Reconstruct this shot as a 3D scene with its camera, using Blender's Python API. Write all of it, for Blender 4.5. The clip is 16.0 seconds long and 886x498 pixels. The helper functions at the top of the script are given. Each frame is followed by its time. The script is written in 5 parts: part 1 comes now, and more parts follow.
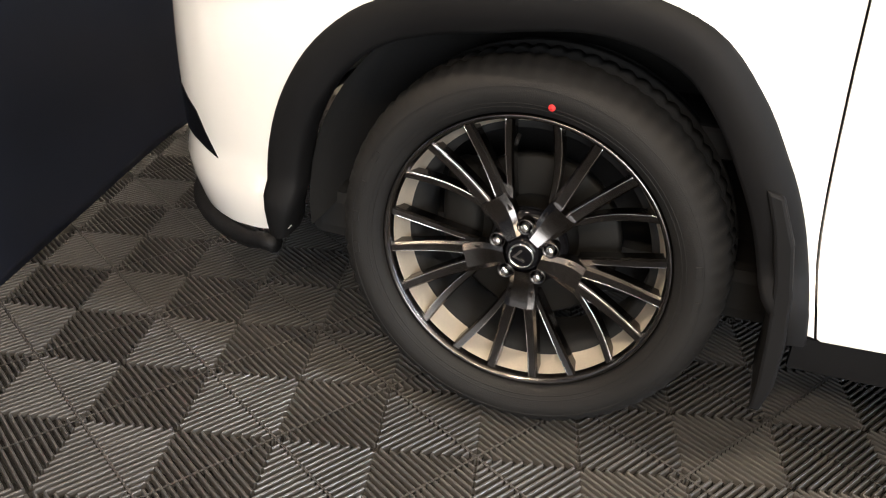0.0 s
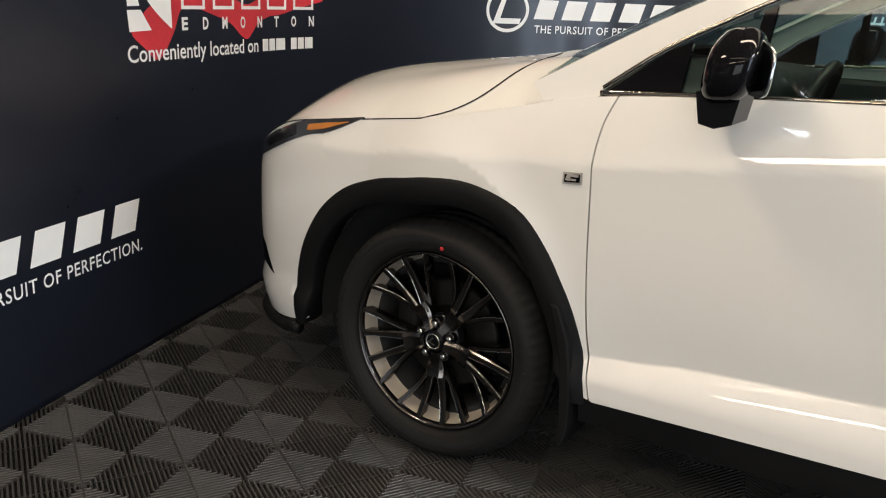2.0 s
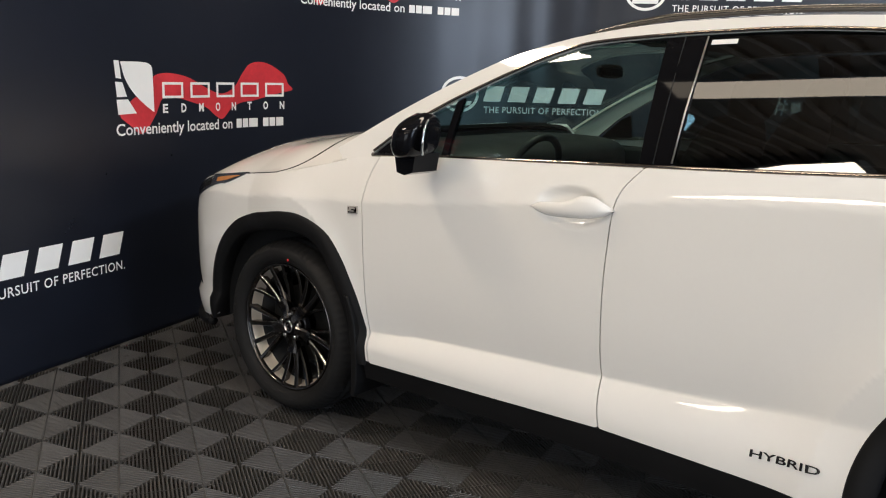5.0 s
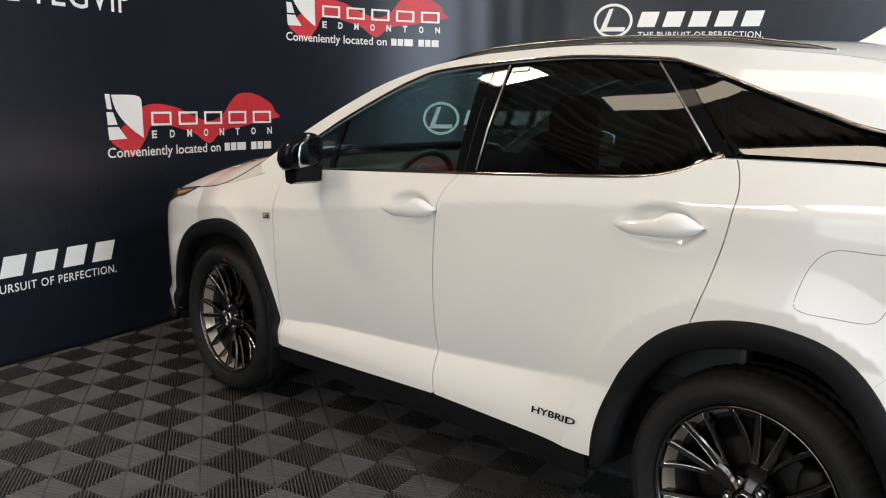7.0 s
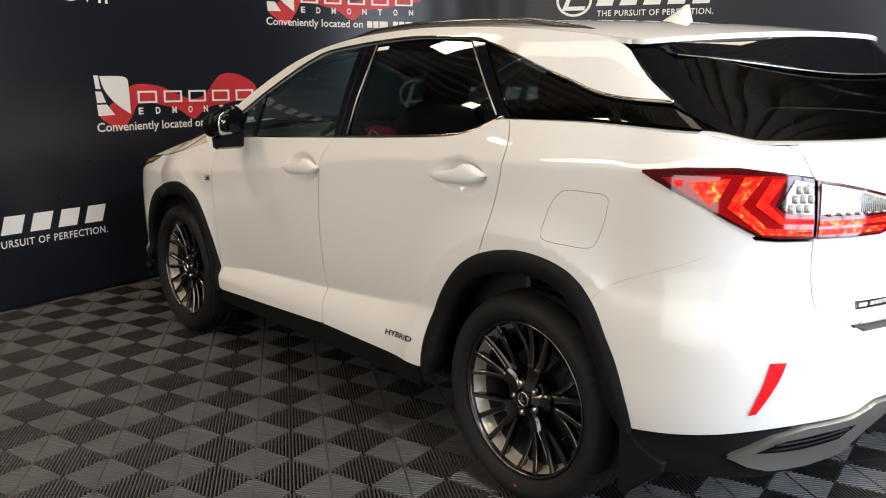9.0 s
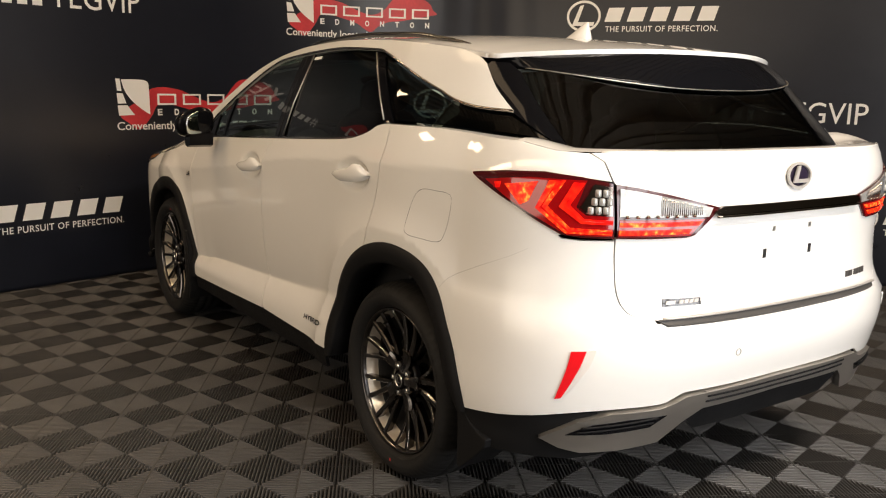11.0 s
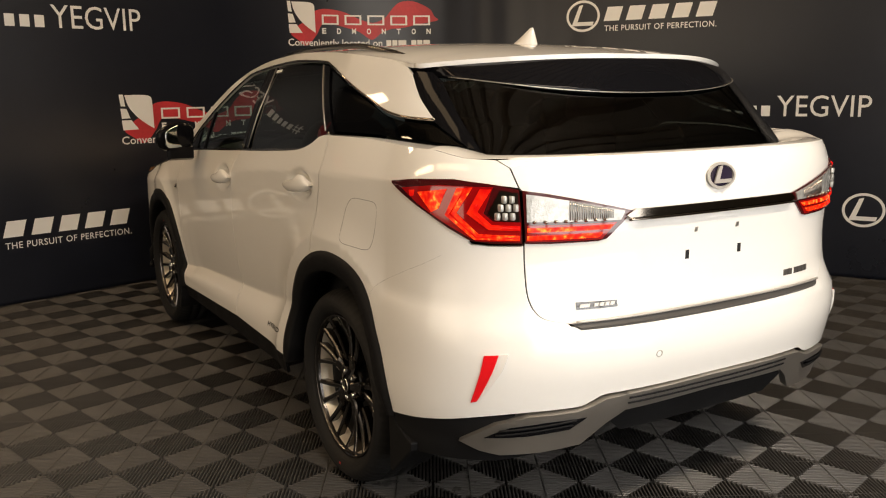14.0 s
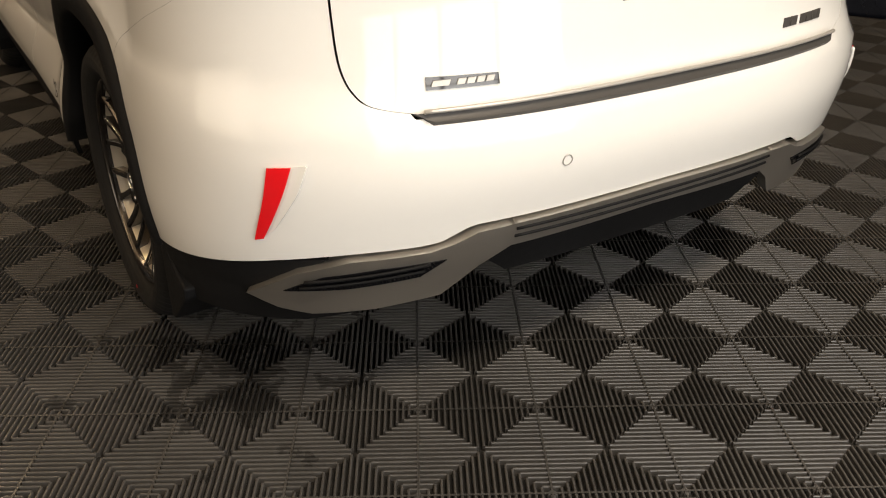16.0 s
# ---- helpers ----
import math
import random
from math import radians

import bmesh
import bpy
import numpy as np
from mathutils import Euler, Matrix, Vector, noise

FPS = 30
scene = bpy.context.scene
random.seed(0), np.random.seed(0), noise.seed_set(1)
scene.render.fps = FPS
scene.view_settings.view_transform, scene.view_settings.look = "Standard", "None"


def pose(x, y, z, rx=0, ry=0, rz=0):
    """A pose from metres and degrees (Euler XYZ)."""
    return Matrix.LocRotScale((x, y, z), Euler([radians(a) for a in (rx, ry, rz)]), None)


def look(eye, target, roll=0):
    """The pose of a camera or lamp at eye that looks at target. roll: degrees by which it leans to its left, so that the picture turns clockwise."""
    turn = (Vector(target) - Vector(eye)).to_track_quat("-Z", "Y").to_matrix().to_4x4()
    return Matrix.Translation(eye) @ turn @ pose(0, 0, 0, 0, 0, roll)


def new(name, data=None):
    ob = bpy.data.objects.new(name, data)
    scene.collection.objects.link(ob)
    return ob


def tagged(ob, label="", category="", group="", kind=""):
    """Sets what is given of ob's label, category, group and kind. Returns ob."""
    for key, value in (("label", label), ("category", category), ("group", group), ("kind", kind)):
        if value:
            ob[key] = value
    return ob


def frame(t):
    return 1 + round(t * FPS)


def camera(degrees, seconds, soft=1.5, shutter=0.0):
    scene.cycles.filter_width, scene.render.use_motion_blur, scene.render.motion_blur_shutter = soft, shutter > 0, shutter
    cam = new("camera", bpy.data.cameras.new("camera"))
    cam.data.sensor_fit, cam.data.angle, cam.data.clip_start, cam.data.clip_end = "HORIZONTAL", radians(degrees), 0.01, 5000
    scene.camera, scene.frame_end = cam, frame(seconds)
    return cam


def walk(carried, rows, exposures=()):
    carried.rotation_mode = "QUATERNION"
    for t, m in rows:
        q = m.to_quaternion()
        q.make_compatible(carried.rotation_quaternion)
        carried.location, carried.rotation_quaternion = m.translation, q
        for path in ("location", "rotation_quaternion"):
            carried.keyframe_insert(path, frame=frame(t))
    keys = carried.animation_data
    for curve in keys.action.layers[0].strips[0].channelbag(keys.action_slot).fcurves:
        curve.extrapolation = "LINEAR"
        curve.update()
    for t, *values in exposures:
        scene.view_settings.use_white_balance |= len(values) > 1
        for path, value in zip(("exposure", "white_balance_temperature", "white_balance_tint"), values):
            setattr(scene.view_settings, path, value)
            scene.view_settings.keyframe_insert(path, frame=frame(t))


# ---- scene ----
cam = camera(54.5, 16.0, soft=1.1)
PATH = [
    (0, (-0.033, -1.46, 1.147), (-0.177, 0.307, 0.22), 2.3),
    (0.5, (0.2, -1.664, 1.236), (-0.161, 0.125, 0.418), 1.2),
    (1, (0.388, -1.876, 1.291), (-0.076, -0.053, 0.61), 2.2),
    (1.5, (0.551, -2.101, 1.348), (0.027, -0.274, 0.726), 2.3),
    (2, (0.728, -2.333, 1.387), (0.167, -0.497, 0.828), 2.5),
    (2.5, (0.971, -2.484, 1.408), (0.354, -0.65, 0.902), 3.3),
    (3, (1.195, -2.588, 1.441), (0.532, -0.759, 0.976), 3.2),
    (3.2, (1.259, -2.62, 1.493), (0.598, -0.797, 1.005), 2.4),
    (5.3, (2.24, -3.063, 1.493), (1.406, -1.288, 1.102), 1.4),
    (5.5, (2.335, -3.075, 1.505), (1.485, -1.306, 1.119), 0.9),
    (6, (2.601, -3.052, 1.499), (1.683, -1.314, 1.128), 1.1),
    (6.5, (2.844, -3.059, 1.506), (1.873, -1.347, 1.149), 1.0),
    (7, (3.101, -3.144, 1.506), (2.106, -1.444, 1.159), 0.8),
    (7.5, (3.338, -3.161, 1.506), (2.33, -1.469, 1.155), 0.2),
    (8, (3.603, -3.177, 1.507), (2.573, -1.498, 1.162), 0.4),
    (8.5, (3.839, -3.222, 1.488), (2.768, -1.571, 1.133), 0.5),
    (9, (4.082, -3.244, 1.492), (2.968, -1.63, 1.099), 0.0),
    (9.2, (4.185, -3.209, 1.484), (3.035, -1.62, 1.089), -0.7),
    (11.3, (4.935, -2.996, 1.492), (3.64, -1.516, 1.127), 1.3),
    (11.5, (4.982, -2.976, 1.495), (3.677, -1.504, 1.132), 1.1),
    (12, (5.132, -2.874, 1.498), (3.785, -1.44, 1.135), 0.7),
    (12.5, (5.221, -2.833, 1.513), (3.837, -1.43, 1.167), 0.6),
    (13, (5.222, -2.841, 1.521), (3.825, -1.447, 1.193), 0.3),
    (13.5, (5.222, -2.836, 1.518), (3.828, -1.439, 1.189), -0.1),
    (14, (5.21, -2.767, 1.521), (3.839, -1.358, 1.154), -0.6),
    (14.5, (5.179, -2.522, 1.484), (3.831, -1.127, 0.997), -0.7),
    (15, (5.085, -2.248, 1.423), (3.784, -0.887, 0.75), -1.0),
    (15.5, (4.91, -1.988, 1.376), (3.672, -0.665, 0.529), -0.7),
    (16, (4.759, -1.711, 1.331), (3.557, -0.426, 0.381), 0.3),
]
EXPOSURES = [(0, 1.65, 5550, 10), (0.5, 1.1, 5300, 10), (1.0, 0.55, 5700, 10), (1.5, 0.3, 5600, 9), (2.0, 0.1, 5450, 9), (3.0, 0.05, 5300, 10), (7.0, -0.05, 5250, 9), (8.5, -0.2, 5250, 9), (9.0, -0.2, 5650, 10), (11.5, -0.7, 6900, 13), (12.5, -0.85, 7150, 13), (14.0, -0.85, 7250, 13), (15.0, -1.02, 7250, 13), (16, -0.98, 7250, 12)]
walk(cam, [(t, look(eye, target, roll)) for t, eye, target, roll in PATH], EXPOSURES)

# ---- light: a dim hall, daylight through a wide door behind the car, warm lamps under the roof, added fill lamps ----
world = bpy.data.worlds.new("world")
scene.world = world
world.use_nodes = True
sky = world.node_tree.nodes.new("ShaderNodeTexSky")
sky.sky_type, sky.sun_disc, sky.sun_elevation, sky.sun_rotation = "NISHITA", False, radians(35), radians(120)
world.node_tree.links.new(sky.outputs[0], world.node_tree.nodes["Background"].inputs[0])
world.node_tree.nodes["Background"].inputs[1].default_value = 0.1
scene.view_settings.exposure = 0.0


def area_lamp(name, m, sx, sy, watts, colour):
    data = bpy.data.lights.new(name, "AREA")
    data.shape, data.size, data.size_y, data.energy, data.color = "RECTANGLE", sx, sy, watts, colour
    ob = new(name, data)
    ob.matrix_world = m
    return ob


# glazed fronts: one in the end wall behind the car, one in the long wall on its left with a warm fill lamp
DOOR_X, DOOR_Y0, DOOR_Y1, DOOR_H = 6.7, -2.7, 0.5, 3.1
SHOP_X0, SHOP_X1, SHOP_Y = -0.6, 3.8, -7.0
DAY = (0.92, 0.96, 1.0)
area_lamp("opening_light", look((DOOR_X - 0.02, 0.5 * (DOOR_Y0 + DOOR_Y1), DOOR_H / 2 + 0.05), (0, 0.5 * (DOOR_Y0 + DOOR_Y1), DOOR_H / 2 + 0.05)), DOOR_Y1 - DOOR_Y0, DOOR_H - 0.1, 240, DAY)
# unseen side opening, its lamp tinted warm as fill for the car's side
area_lamp("opening_light", look((0.5 * (SHOP_X0 + SHOP_X1), SHOP_Y + 0.02, DOOR_H / 2 + 0.05), (0.5 * (SHOP_X0 + SHOP_X1), 0, DOOR_H / 2 + 0.05)), SHOP_X1 - SHOP_X0, DOOR_H - 0.1, 145, (1.0, 0.88, 0.72))
CEILING = 4.45
# middle, length, width, power and turn of the long lamps; two of them run along the car's side, the last two are cooler
# fill lamps added by the door
LAMPS = [(0.45, -2.7, 3.5, 0.38, 26, -15.1), (4.13, -3.69, 3.5, 0.38, 12, -15.1), (-1.75, -0.9, 0.9, 0.42, 95, 0), (-5.0, -2.9, 3.0, 0.42, 170, 0), (2.0, 1.6, 3.5, 0.42, 100, 0),
         (-2.4, -5.2, 3.5, 0.6, 225, 0), (1.6, -5.2, 3.5, 0.6, 90, 0), (6.2, -0.6, 2.2, 0.6, 320, 90), (5.8, -2.5, 1.4, 0.4, 110, 90)]
for lx, ly, ll, lt, lw, turn in LAMPS:
    area_lamp("roof_or_fill_light", pose(lx, ly, CEILING - 0.16, 0, 0, turn), ll, lt, lw, (1.0, 0.74, 0.46) if lx < 4.9 else (1.0, 0.90, 0.76))

# ---- materials ----
def material(name, colour, rough=0.5, metal=0.0, coat=0.0, vary=0.12, scale=6.0, bump=0.0, bump_scale=200.0, emit=None, power=0.0, spec=0.5, island=0.0, coords="Object"):
    """A surface with two scales of variation in colour and roughness and a fine relief."""
    m = bpy.data.materials.new(name)
    m.use_nodes = True
    n, l = m.node_tree.nodes, m.node_tree.links
    b = n["Principled BSDF"]
    b.inputs["Metallic"].default_value, b.inputs["Coat Weight"].default_value = metal, coat
    b.inputs["Coat Roughness"].default_value, b.inputs["Specular IOR Level"].default_value = 0.05, spec
    tc = n.new("ShaderNodeTexCoord")
    coarse, fine = n.new("ShaderNodeTexNoise"), n.new("ShaderNodeTexNoise")
    coarse.inputs["Scale"].default_value, fine.inputs["Scale"].default_value = scale, scale * 14
    coarse.inputs["Detail"].default_value = 4
    for t in (coarse, fine):
        l.new(tc.outputs[coords], t.inputs["Vector"])
    mix = n.new("ShaderNodeMath")
    mix.operation = "MULTIPLY_ADD"
    mix.inputs[1].default_value = 0.35
    l.new(fine.outputs["Fac"], mix.inputs[0])
    l.new(coarse.outputs["Fac"], mix.inputs[2])
    ramp = n.new("ShaderNodeMapRange")
    ramp.inputs["From Min"].default_value, ramp.inputs["From Max"].default_value = 0.35, 1.0
    ramp.inputs["To Min"].default_value, ramp.inputs["To Max"].default_value = 1 - vary, 1 + vary
    l.new(mix.outputs[0], ramp.inputs["Value"])
    factor = ramp.outputs[0]
    if island:
        info, span, times = n.new("ShaderNodeObjectInfo"), n.new("ShaderNodeMapRange"), n.new("ShaderNodeMath")
        span.inputs["To Min"].default_value, span.inputs["To Max"].default_value = 1 - island, 1 + island
        times.operation = "MULTIPLY"
        l.new(info.outputs["Random"], span.inputs["Value"])
        l.new(span.outputs[0], times.inputs[0])
        l.new(factor, times.inputs[1])
        factor = times.outputs[0]
    col = n.new("ShaderNodeVectorMath")
    col.operation = "SCALE"
    col.inputs[0].default_value = colour
    l.new(factor, col.inputs["Scale"])
    l.new(col.outputs[0], b.inputs["Base Color"])
    r = n.new("ShaderNodeMapRange")
    r.inputs["From Min"].default_value, r.inputs["From Max"].default_value = 0.3, 1.0
    r.inputs["To Min"].default_value, r.inputs["To Max"].default_value = max(rough - 0.15 * rough, 0.0), min(rough + 0.25 * rough, 1.0)
    l.new(mix.outputs[0], r.inputs["Value"])
    l.new(r.outputs[0], b.inputs["Roughness"])
    if bump:
        tex, bp = n.new("ShaderNodeTexNoise"), n.new("ShaderNodeBump")
        tex.inputs["Scale"].default_value = bump_scale
        bp.inputs["Strength"].default_value, bp.inputs["Distance"].default_value = bump, 0.002
        l.new(tc.outputs[coords], tex.inputs["Vector"])
        l.new(tex.outputs["Fac"], bp.inputs["Height"])
        l.new(bp.outputs[0], b.inputs["Normal"])
    if emit:
        b.inputs["Emission Color"].default_value, b.inputs["Emission Strength"].default_value = (*emit, 1), power
    return m


def glass_material(name, tint, gloss=0.05):
    """A thin tinted pane: what is behind shows through its tint, and it mirrors by Fresnel."""
    m = bpy.data.materials.new(name)
    m.use_nodes = True
    n, l = m.node_tree.nodes, m.node_tree.links
    n.remove(n["Principled BSDF"])
    clear, shine, mix, edge = n.new("ShaderNodeBsdfTransparent"), n.new("ShaderNodeBsdfGlossy"), n.new("ShaderNodeMixShader"), n.new("ShaderNodeLayerWeight")
    power, lift = n.new("ShaderNodeMath"), n.new("ShaderNodeMath")
    clear.inputs[0].default_value, shine.inputs["Roughness"].default_value = (*tint, 1), 0.01
    edge.inputs["Blend"].default_value = 0.5
    power.operation, lift.operation = "POWER", "MULTIPLY_ADD"
    power.inputs[1].default_value, lift.inputs[1].default_value, lift.inputs[2].default_value = 5.0, 0.94, gloss
    l.new(edge.outputs["Facing"], power.inputs[0])
    l.new(power.outputs[0], lift.inputs[0])
    l.new(lift.outputs[0], mix.inputs[0])
    l.new(clear.outputs[0], mix.inputs[1])
    l.new(shine.outputs[0], mix.inputs[2])
    l.new(mix.outputs[0], n["Material Output"].inputs[0])
    return m


PAINT = material("pearl_white_paint", (0.80, 0.785, 0.75), 0.32, coat=1.0, vary=0.015, scale=3, spec=0.15)
CLADDING = material("black_plastic", (0.0065, 0.0065, 0.007), 0.58, vary=0.2, scale=5, bump=0.15, bump_scale=900, spec=0.16)
GLOSS_BLACK = material("gloss_black", (0.005, 0.005, 0.006), 0.035, vary=0.1, spec=0.15)
BRIGHT_TRIM = material("bright_trim", (0.50, 0.47, 0.43), 0.30, metal=0.35, vary=0.06, spec=0.6)
TRIM_GREY = material("dark_grey_trim", (0.060, 0.056, 0.052), 0.42, vary=0.1, spec=0.3)
DARK_CHROME = material("dark_chrome", (0.34, 0.30, 0.26), 0.10, metal=1.0, vary=0.06)
EMBLEM_FIELD = material("dark_violet_enamel", (0.02, 0.014, 0.03), 0.25, vary=0.1)
PAINT.node_tree.nodes["Principled BSDF"].inputs["Coat Roughness"].default_value = 0.012
CHROME = material("chrome", (0.75, 0.74, 0.72), 0.08, metal=1.0, vary=0.04)
GREY_METAL = material("smoked_metal", (0.125, 0.118, 0.114), 0.20, metal=1.0, vary=0.12, scale=9)
BARE_METAL = material("bare_metal", (0.74, 0.67, 0.56), 0.30, metal=0.6, vary=0.10, scale=12)
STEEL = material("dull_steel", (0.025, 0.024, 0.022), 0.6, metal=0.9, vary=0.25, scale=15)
MIRROR = material("mirror_silver", (0.62, 0.68, 0.70), 0.03, metal=1.0, vary=0.02)
SILVER_TRIM = material("satin_silver", (0.50, 0.47, 0.43), 0.36, metal=0.92, vary=0.04, scale=3)
RUBBER = material("tyre_rubber", (0.010, 0.0097, 0.0095), 0.66, vary=0.3, scale=9, bump=0.3, bump_scale=500, spec=0.3)
DARK = material("dark_lining", (0.008, 0.008, 0.008), 0.9, vary=0.2)
SEAT = material("black_leather", (0.009, 0.0085, 0.0085), 0.5, vary=0.2, bump=0.2, bump_scale=400)
CABIN = material("grey_lining", (0.028, 0.026, 0.025), 0.8, vary=0.12, bump=0.2, bump_scale=700)
RED_DARK = material("dark_red_lens", (0.06, 0.004, 0.005), 0.08, coat=1.0, vary=0.1)
RED_LIGHT = material("lit_red", (0.20, 0.002, 0.003), 0.12, spec=0.12, emit=(1.0, 0.004, 0.008), power=3.0)
RED_GLOW = material("glowing_red_lens", (0.20, 0.002, 0.003), 0.10, coat=1.0, emit=(1.0, 0.004, 0.006), power=0.19)


def sparkle(m, stops, low, high, scale):
    """Lets the colour and the glow of a lamp vary over its facets, from the first stop to the last."""
    n, l = m.node_tree.nodes, m.node_tree.links
    tc, cells, span, tint = n.new("ShaderNodeTexCoord"), n.new("ShaderNodeTexNoise"), n.new("ShaderNodeMapRange"), n.new("ShaderNodeValToRGB")
    cells.inputs["Scale"].default_value, cells.inputs["Detail"].default_value = scale, 2.0
    for i, (at, colour) in enumerate(stops):
        e = tint.color_ramp.elements[i] if i < 2 else tint.color_ramp.elements.new(at)
        e.position, e.color = at, (*colour, 1)
    span.inputs["From Min"].default_value, span.inputs["From Max"].default_value = 0.3, 0.7
    span.inputs["To Min"].default_value, span.inputs["To Max"].default_value = low, high
    l.new(tc.outputs["Object"], cells.inputs["Vector"])
    l.new(cells.outputs["Fac"], span.inputs["Value"])
    l.new(cells.outputs["Fac"], tint.inputs["Fac"])
    l.new(tint.outputs["Color"], n["Principled BSDF"].inputs["Emission Color"])
    l.new(span.outputs[0], n["Principled BSDF"].inputs["Emission Strength"])


sparkle(RED_LIGHT, ((0.35, (1.0, 0.006, 0.006)), (0.70, (1.0, 0.03, 0.008))), 0.8, 1.7, 38)
GLOW_LIGHT = material("lit_orange_red", (0.20, 0.003, 0.003), 0.12, spec=0.12, emit=(1.0, 0.03, 0.006), power=3.0)
sparkle(GLOW_LIGHT, ((0.38, (1.0, 0.012, 0.006)), (0.56, (1.0, 0.06, 0.010)), (0.72, (1.0, 0.36, 0.05))), 0.7, 2.9, 46)
CLEAR_LENS = material("clear_lens", (0.42, 0.42, 0.40), 0.20, metal=0.4, coat=0.6, vary=0.35, scale=45, bump=0.5, bump_scale=160)
SMOKE_LENS = material("smoked_lens", (0.03, 0.03, 0.033), 0.06, coat=1.0, vary=0.1)
AMBER = material("amber_lens", (0.55, 0.20, 0.03), 0.15, coat=1.0, vary=0.1)
RED_REFLECTOR = material("red_reflector", (0.80, 0.008, 0.014), 0.16, coat=1.0, vary=0.06, scale=40)
RED_DOT = material("red_paint_dot", (0.5, 0.02, 0.02), 0.6)
WINDOW = glass_material("clear_tinted_glass", (0.62, 0.76, 0.74))
PRIVACY = glass_material("dark_privacy_glass", (0.070, 0.088, 0.088), 0.065)
BANNER = material("dark_blue_vinyl", (0.0100, 0.0123, 0.0205), 0.29, vary=0.2, scale=0.8, spec=0.55)
PRINT_WHITE = material("white_print", (0.86, 0.86, 0.84), 0.4, vary=0.03, scale=2)
PRINT_RED = material("red_print", (0.55, 0.035, 0.045), 0.4, vary=0.28, scale=3.5)
TILE = material("grey_floor_plastic", (0.070, 0.066, 0.062), 0.32, vary=0.22, scale=7, island=0.10, bump=0.1, bump_scale=400, spec=0.6)


def stained(m, x, y, radius):
    """Adds worn, uneven dirt over the whole floor and one wet, dark splash round (x, y)."""
    n, l = m.node_tree.nodes, m.node_tree.links
    b = n["Principled BSDF"]
    place, away, dist = n.new("ShaderNodeNewGeometry"), n.new("ShaderNodeVectorMath"), n.new("ShaderNodeVectorMath")
    away.operation, dist.operation = "SUBTRACT", "LENGTH"
    away.inputs[1].default_value = (x, y, 0)
    l.new(place.outputs["Position"], away.inputs[0])
    l.new(away.outputs[0], dist.inputs[0])
    blot, dirt = n.new("ShaderNodeTexNoise"), n.new("ShaderNodeTexNoise")
    blot.inputs["Scale"].default_value, blot.inputs["Detail"].default_value, dirt.inputs["Scale"].default_value, dirt.inputs["Detail"].default_value = 9.0, 6.0, 1.3, 5.0
    l.new(place.outputs["Position"], blot.inputs["Vector"])
    l.new(place.outputs["Position"], dirt.inputs["Vector"])
    edge = n.new("ShaderNodeMath")
    edge.operation = "MULTIPLY_ADD"
    edge.inputs[1].default_value = 0.55
    l.new(dist.outputs["Value"], edge.inputs[0])
    l.new(blot.outputs["Fac"], edge.inputs[2])
    wet = n.new("ShaderNodeMapRange")
    wet.inputs["From Min"].default_value, wet.inputs["From Max"].default_value = 0.55 * radius + 0.44, 0.55 * radius + 0.52
    wet.inputs["To Min"].default_value, wet.inputs["To Max"].default_value = 0.5, 1.0
    l.new(edge.outputs[0], wet.inputs["Value"])
    worn, both = n.new("ShaderNodeMapRange"), n.new("ShaderNodeMath")
    worn.inputs["From Min"].default_value, worn.inputs["From Max"].default_value = 0.3, 0.7
    worn.inputs["To Min"].default_value, worn.inputs["To Max"].default_value = 0.82, 1.15
    l.new(dirt.outputs["Fac"], worn.inputs["Value"])
    both.operation = "MULTIPLY"
    l.new(wet.outputs[0], both.inputs[0])
    l.new(worn.outputs[0], both.inputs[1])
    old = b.inputs["Base Color"].links[0].from_socket
    tone = n.new("ShaderNodeVectorMath")
    tone.operation = "SCALE"
    l.new(old, tone.inputs[0])
    l.new(both.outputs[0], tone.inputs["Scale"])
    l.new(tone.outputs[0], b.inputs["Base Color"])
    rough_old, gloss = b.inputs["Roughness"].links[0].from_socket, n.new("ShaderNodeMath")
    gloss.operation = "MULTIPLY"
    l.new(rough_old, gloss.inputs[0])
    l.new(wet.outputs[0], gloss.inputs[1])
    l.new(gloss.outputs[0], b.inputs["Roughness"])


stained(TILE, 3.12, -0.78, 0.16)
SLAB = material("dark_slab", (0.012, 0.011, 0.010), 0.85, vary=0.3, scale=2)
HALL = material("hall_wall_paint", (0.045, 0.043, 0.041), 0.8, vary=0.15, scale=1.5, bump=0.1, bump_scale=60)
ROOF_DECK = material("brown_roof_deck", (0.46, 0.375, 0.285), 0.6, vary=0.2, scale=1.0)
LAMP_METAL = material("white_lamp_metal", (0.5, 0.49, 0.46), 0.5, vary=0.06)

# ---- building helpers ----
def part(name, data, mat, parent=None, label=""):
    """Links a mesh or a bmesh as one object, under a thing or a part."""
    if isinstance(data, bmesh.types.BMesh):
        me = bpy.data.meshes.new(name)
        data.to_mesh(me)
        data.free()
        data = me
    if mat is not None and not data.materials:
        data.materials.append(mat)
    ob = new(name, data)
    if parent is not None:
        ob.parent = parent
    return tagged(ob, label)


def thing(name, m, label, category, group=""):
    ob = new(name)
    ob.matrix_world = m
    return tagged(ob, label, category, group)


def smooth(me, flag=True):
    me.polygons.foreach_set("use_smooth", [flag] * len(me.polygons))
    return me


def mesh(name, verts, faces, normals=None, shade=True):
    me = bpy.data.meshes.new(name)
    me.from_pydata([tuple(v) for v in verts], [], faces)
    me.validate()
    smooth(me, shade)
    if normals is not None and len(normals) == len(me.vertices):
        me.normals_split_custom_set_from_vertices([tuple(n) for n in normals])
    return me


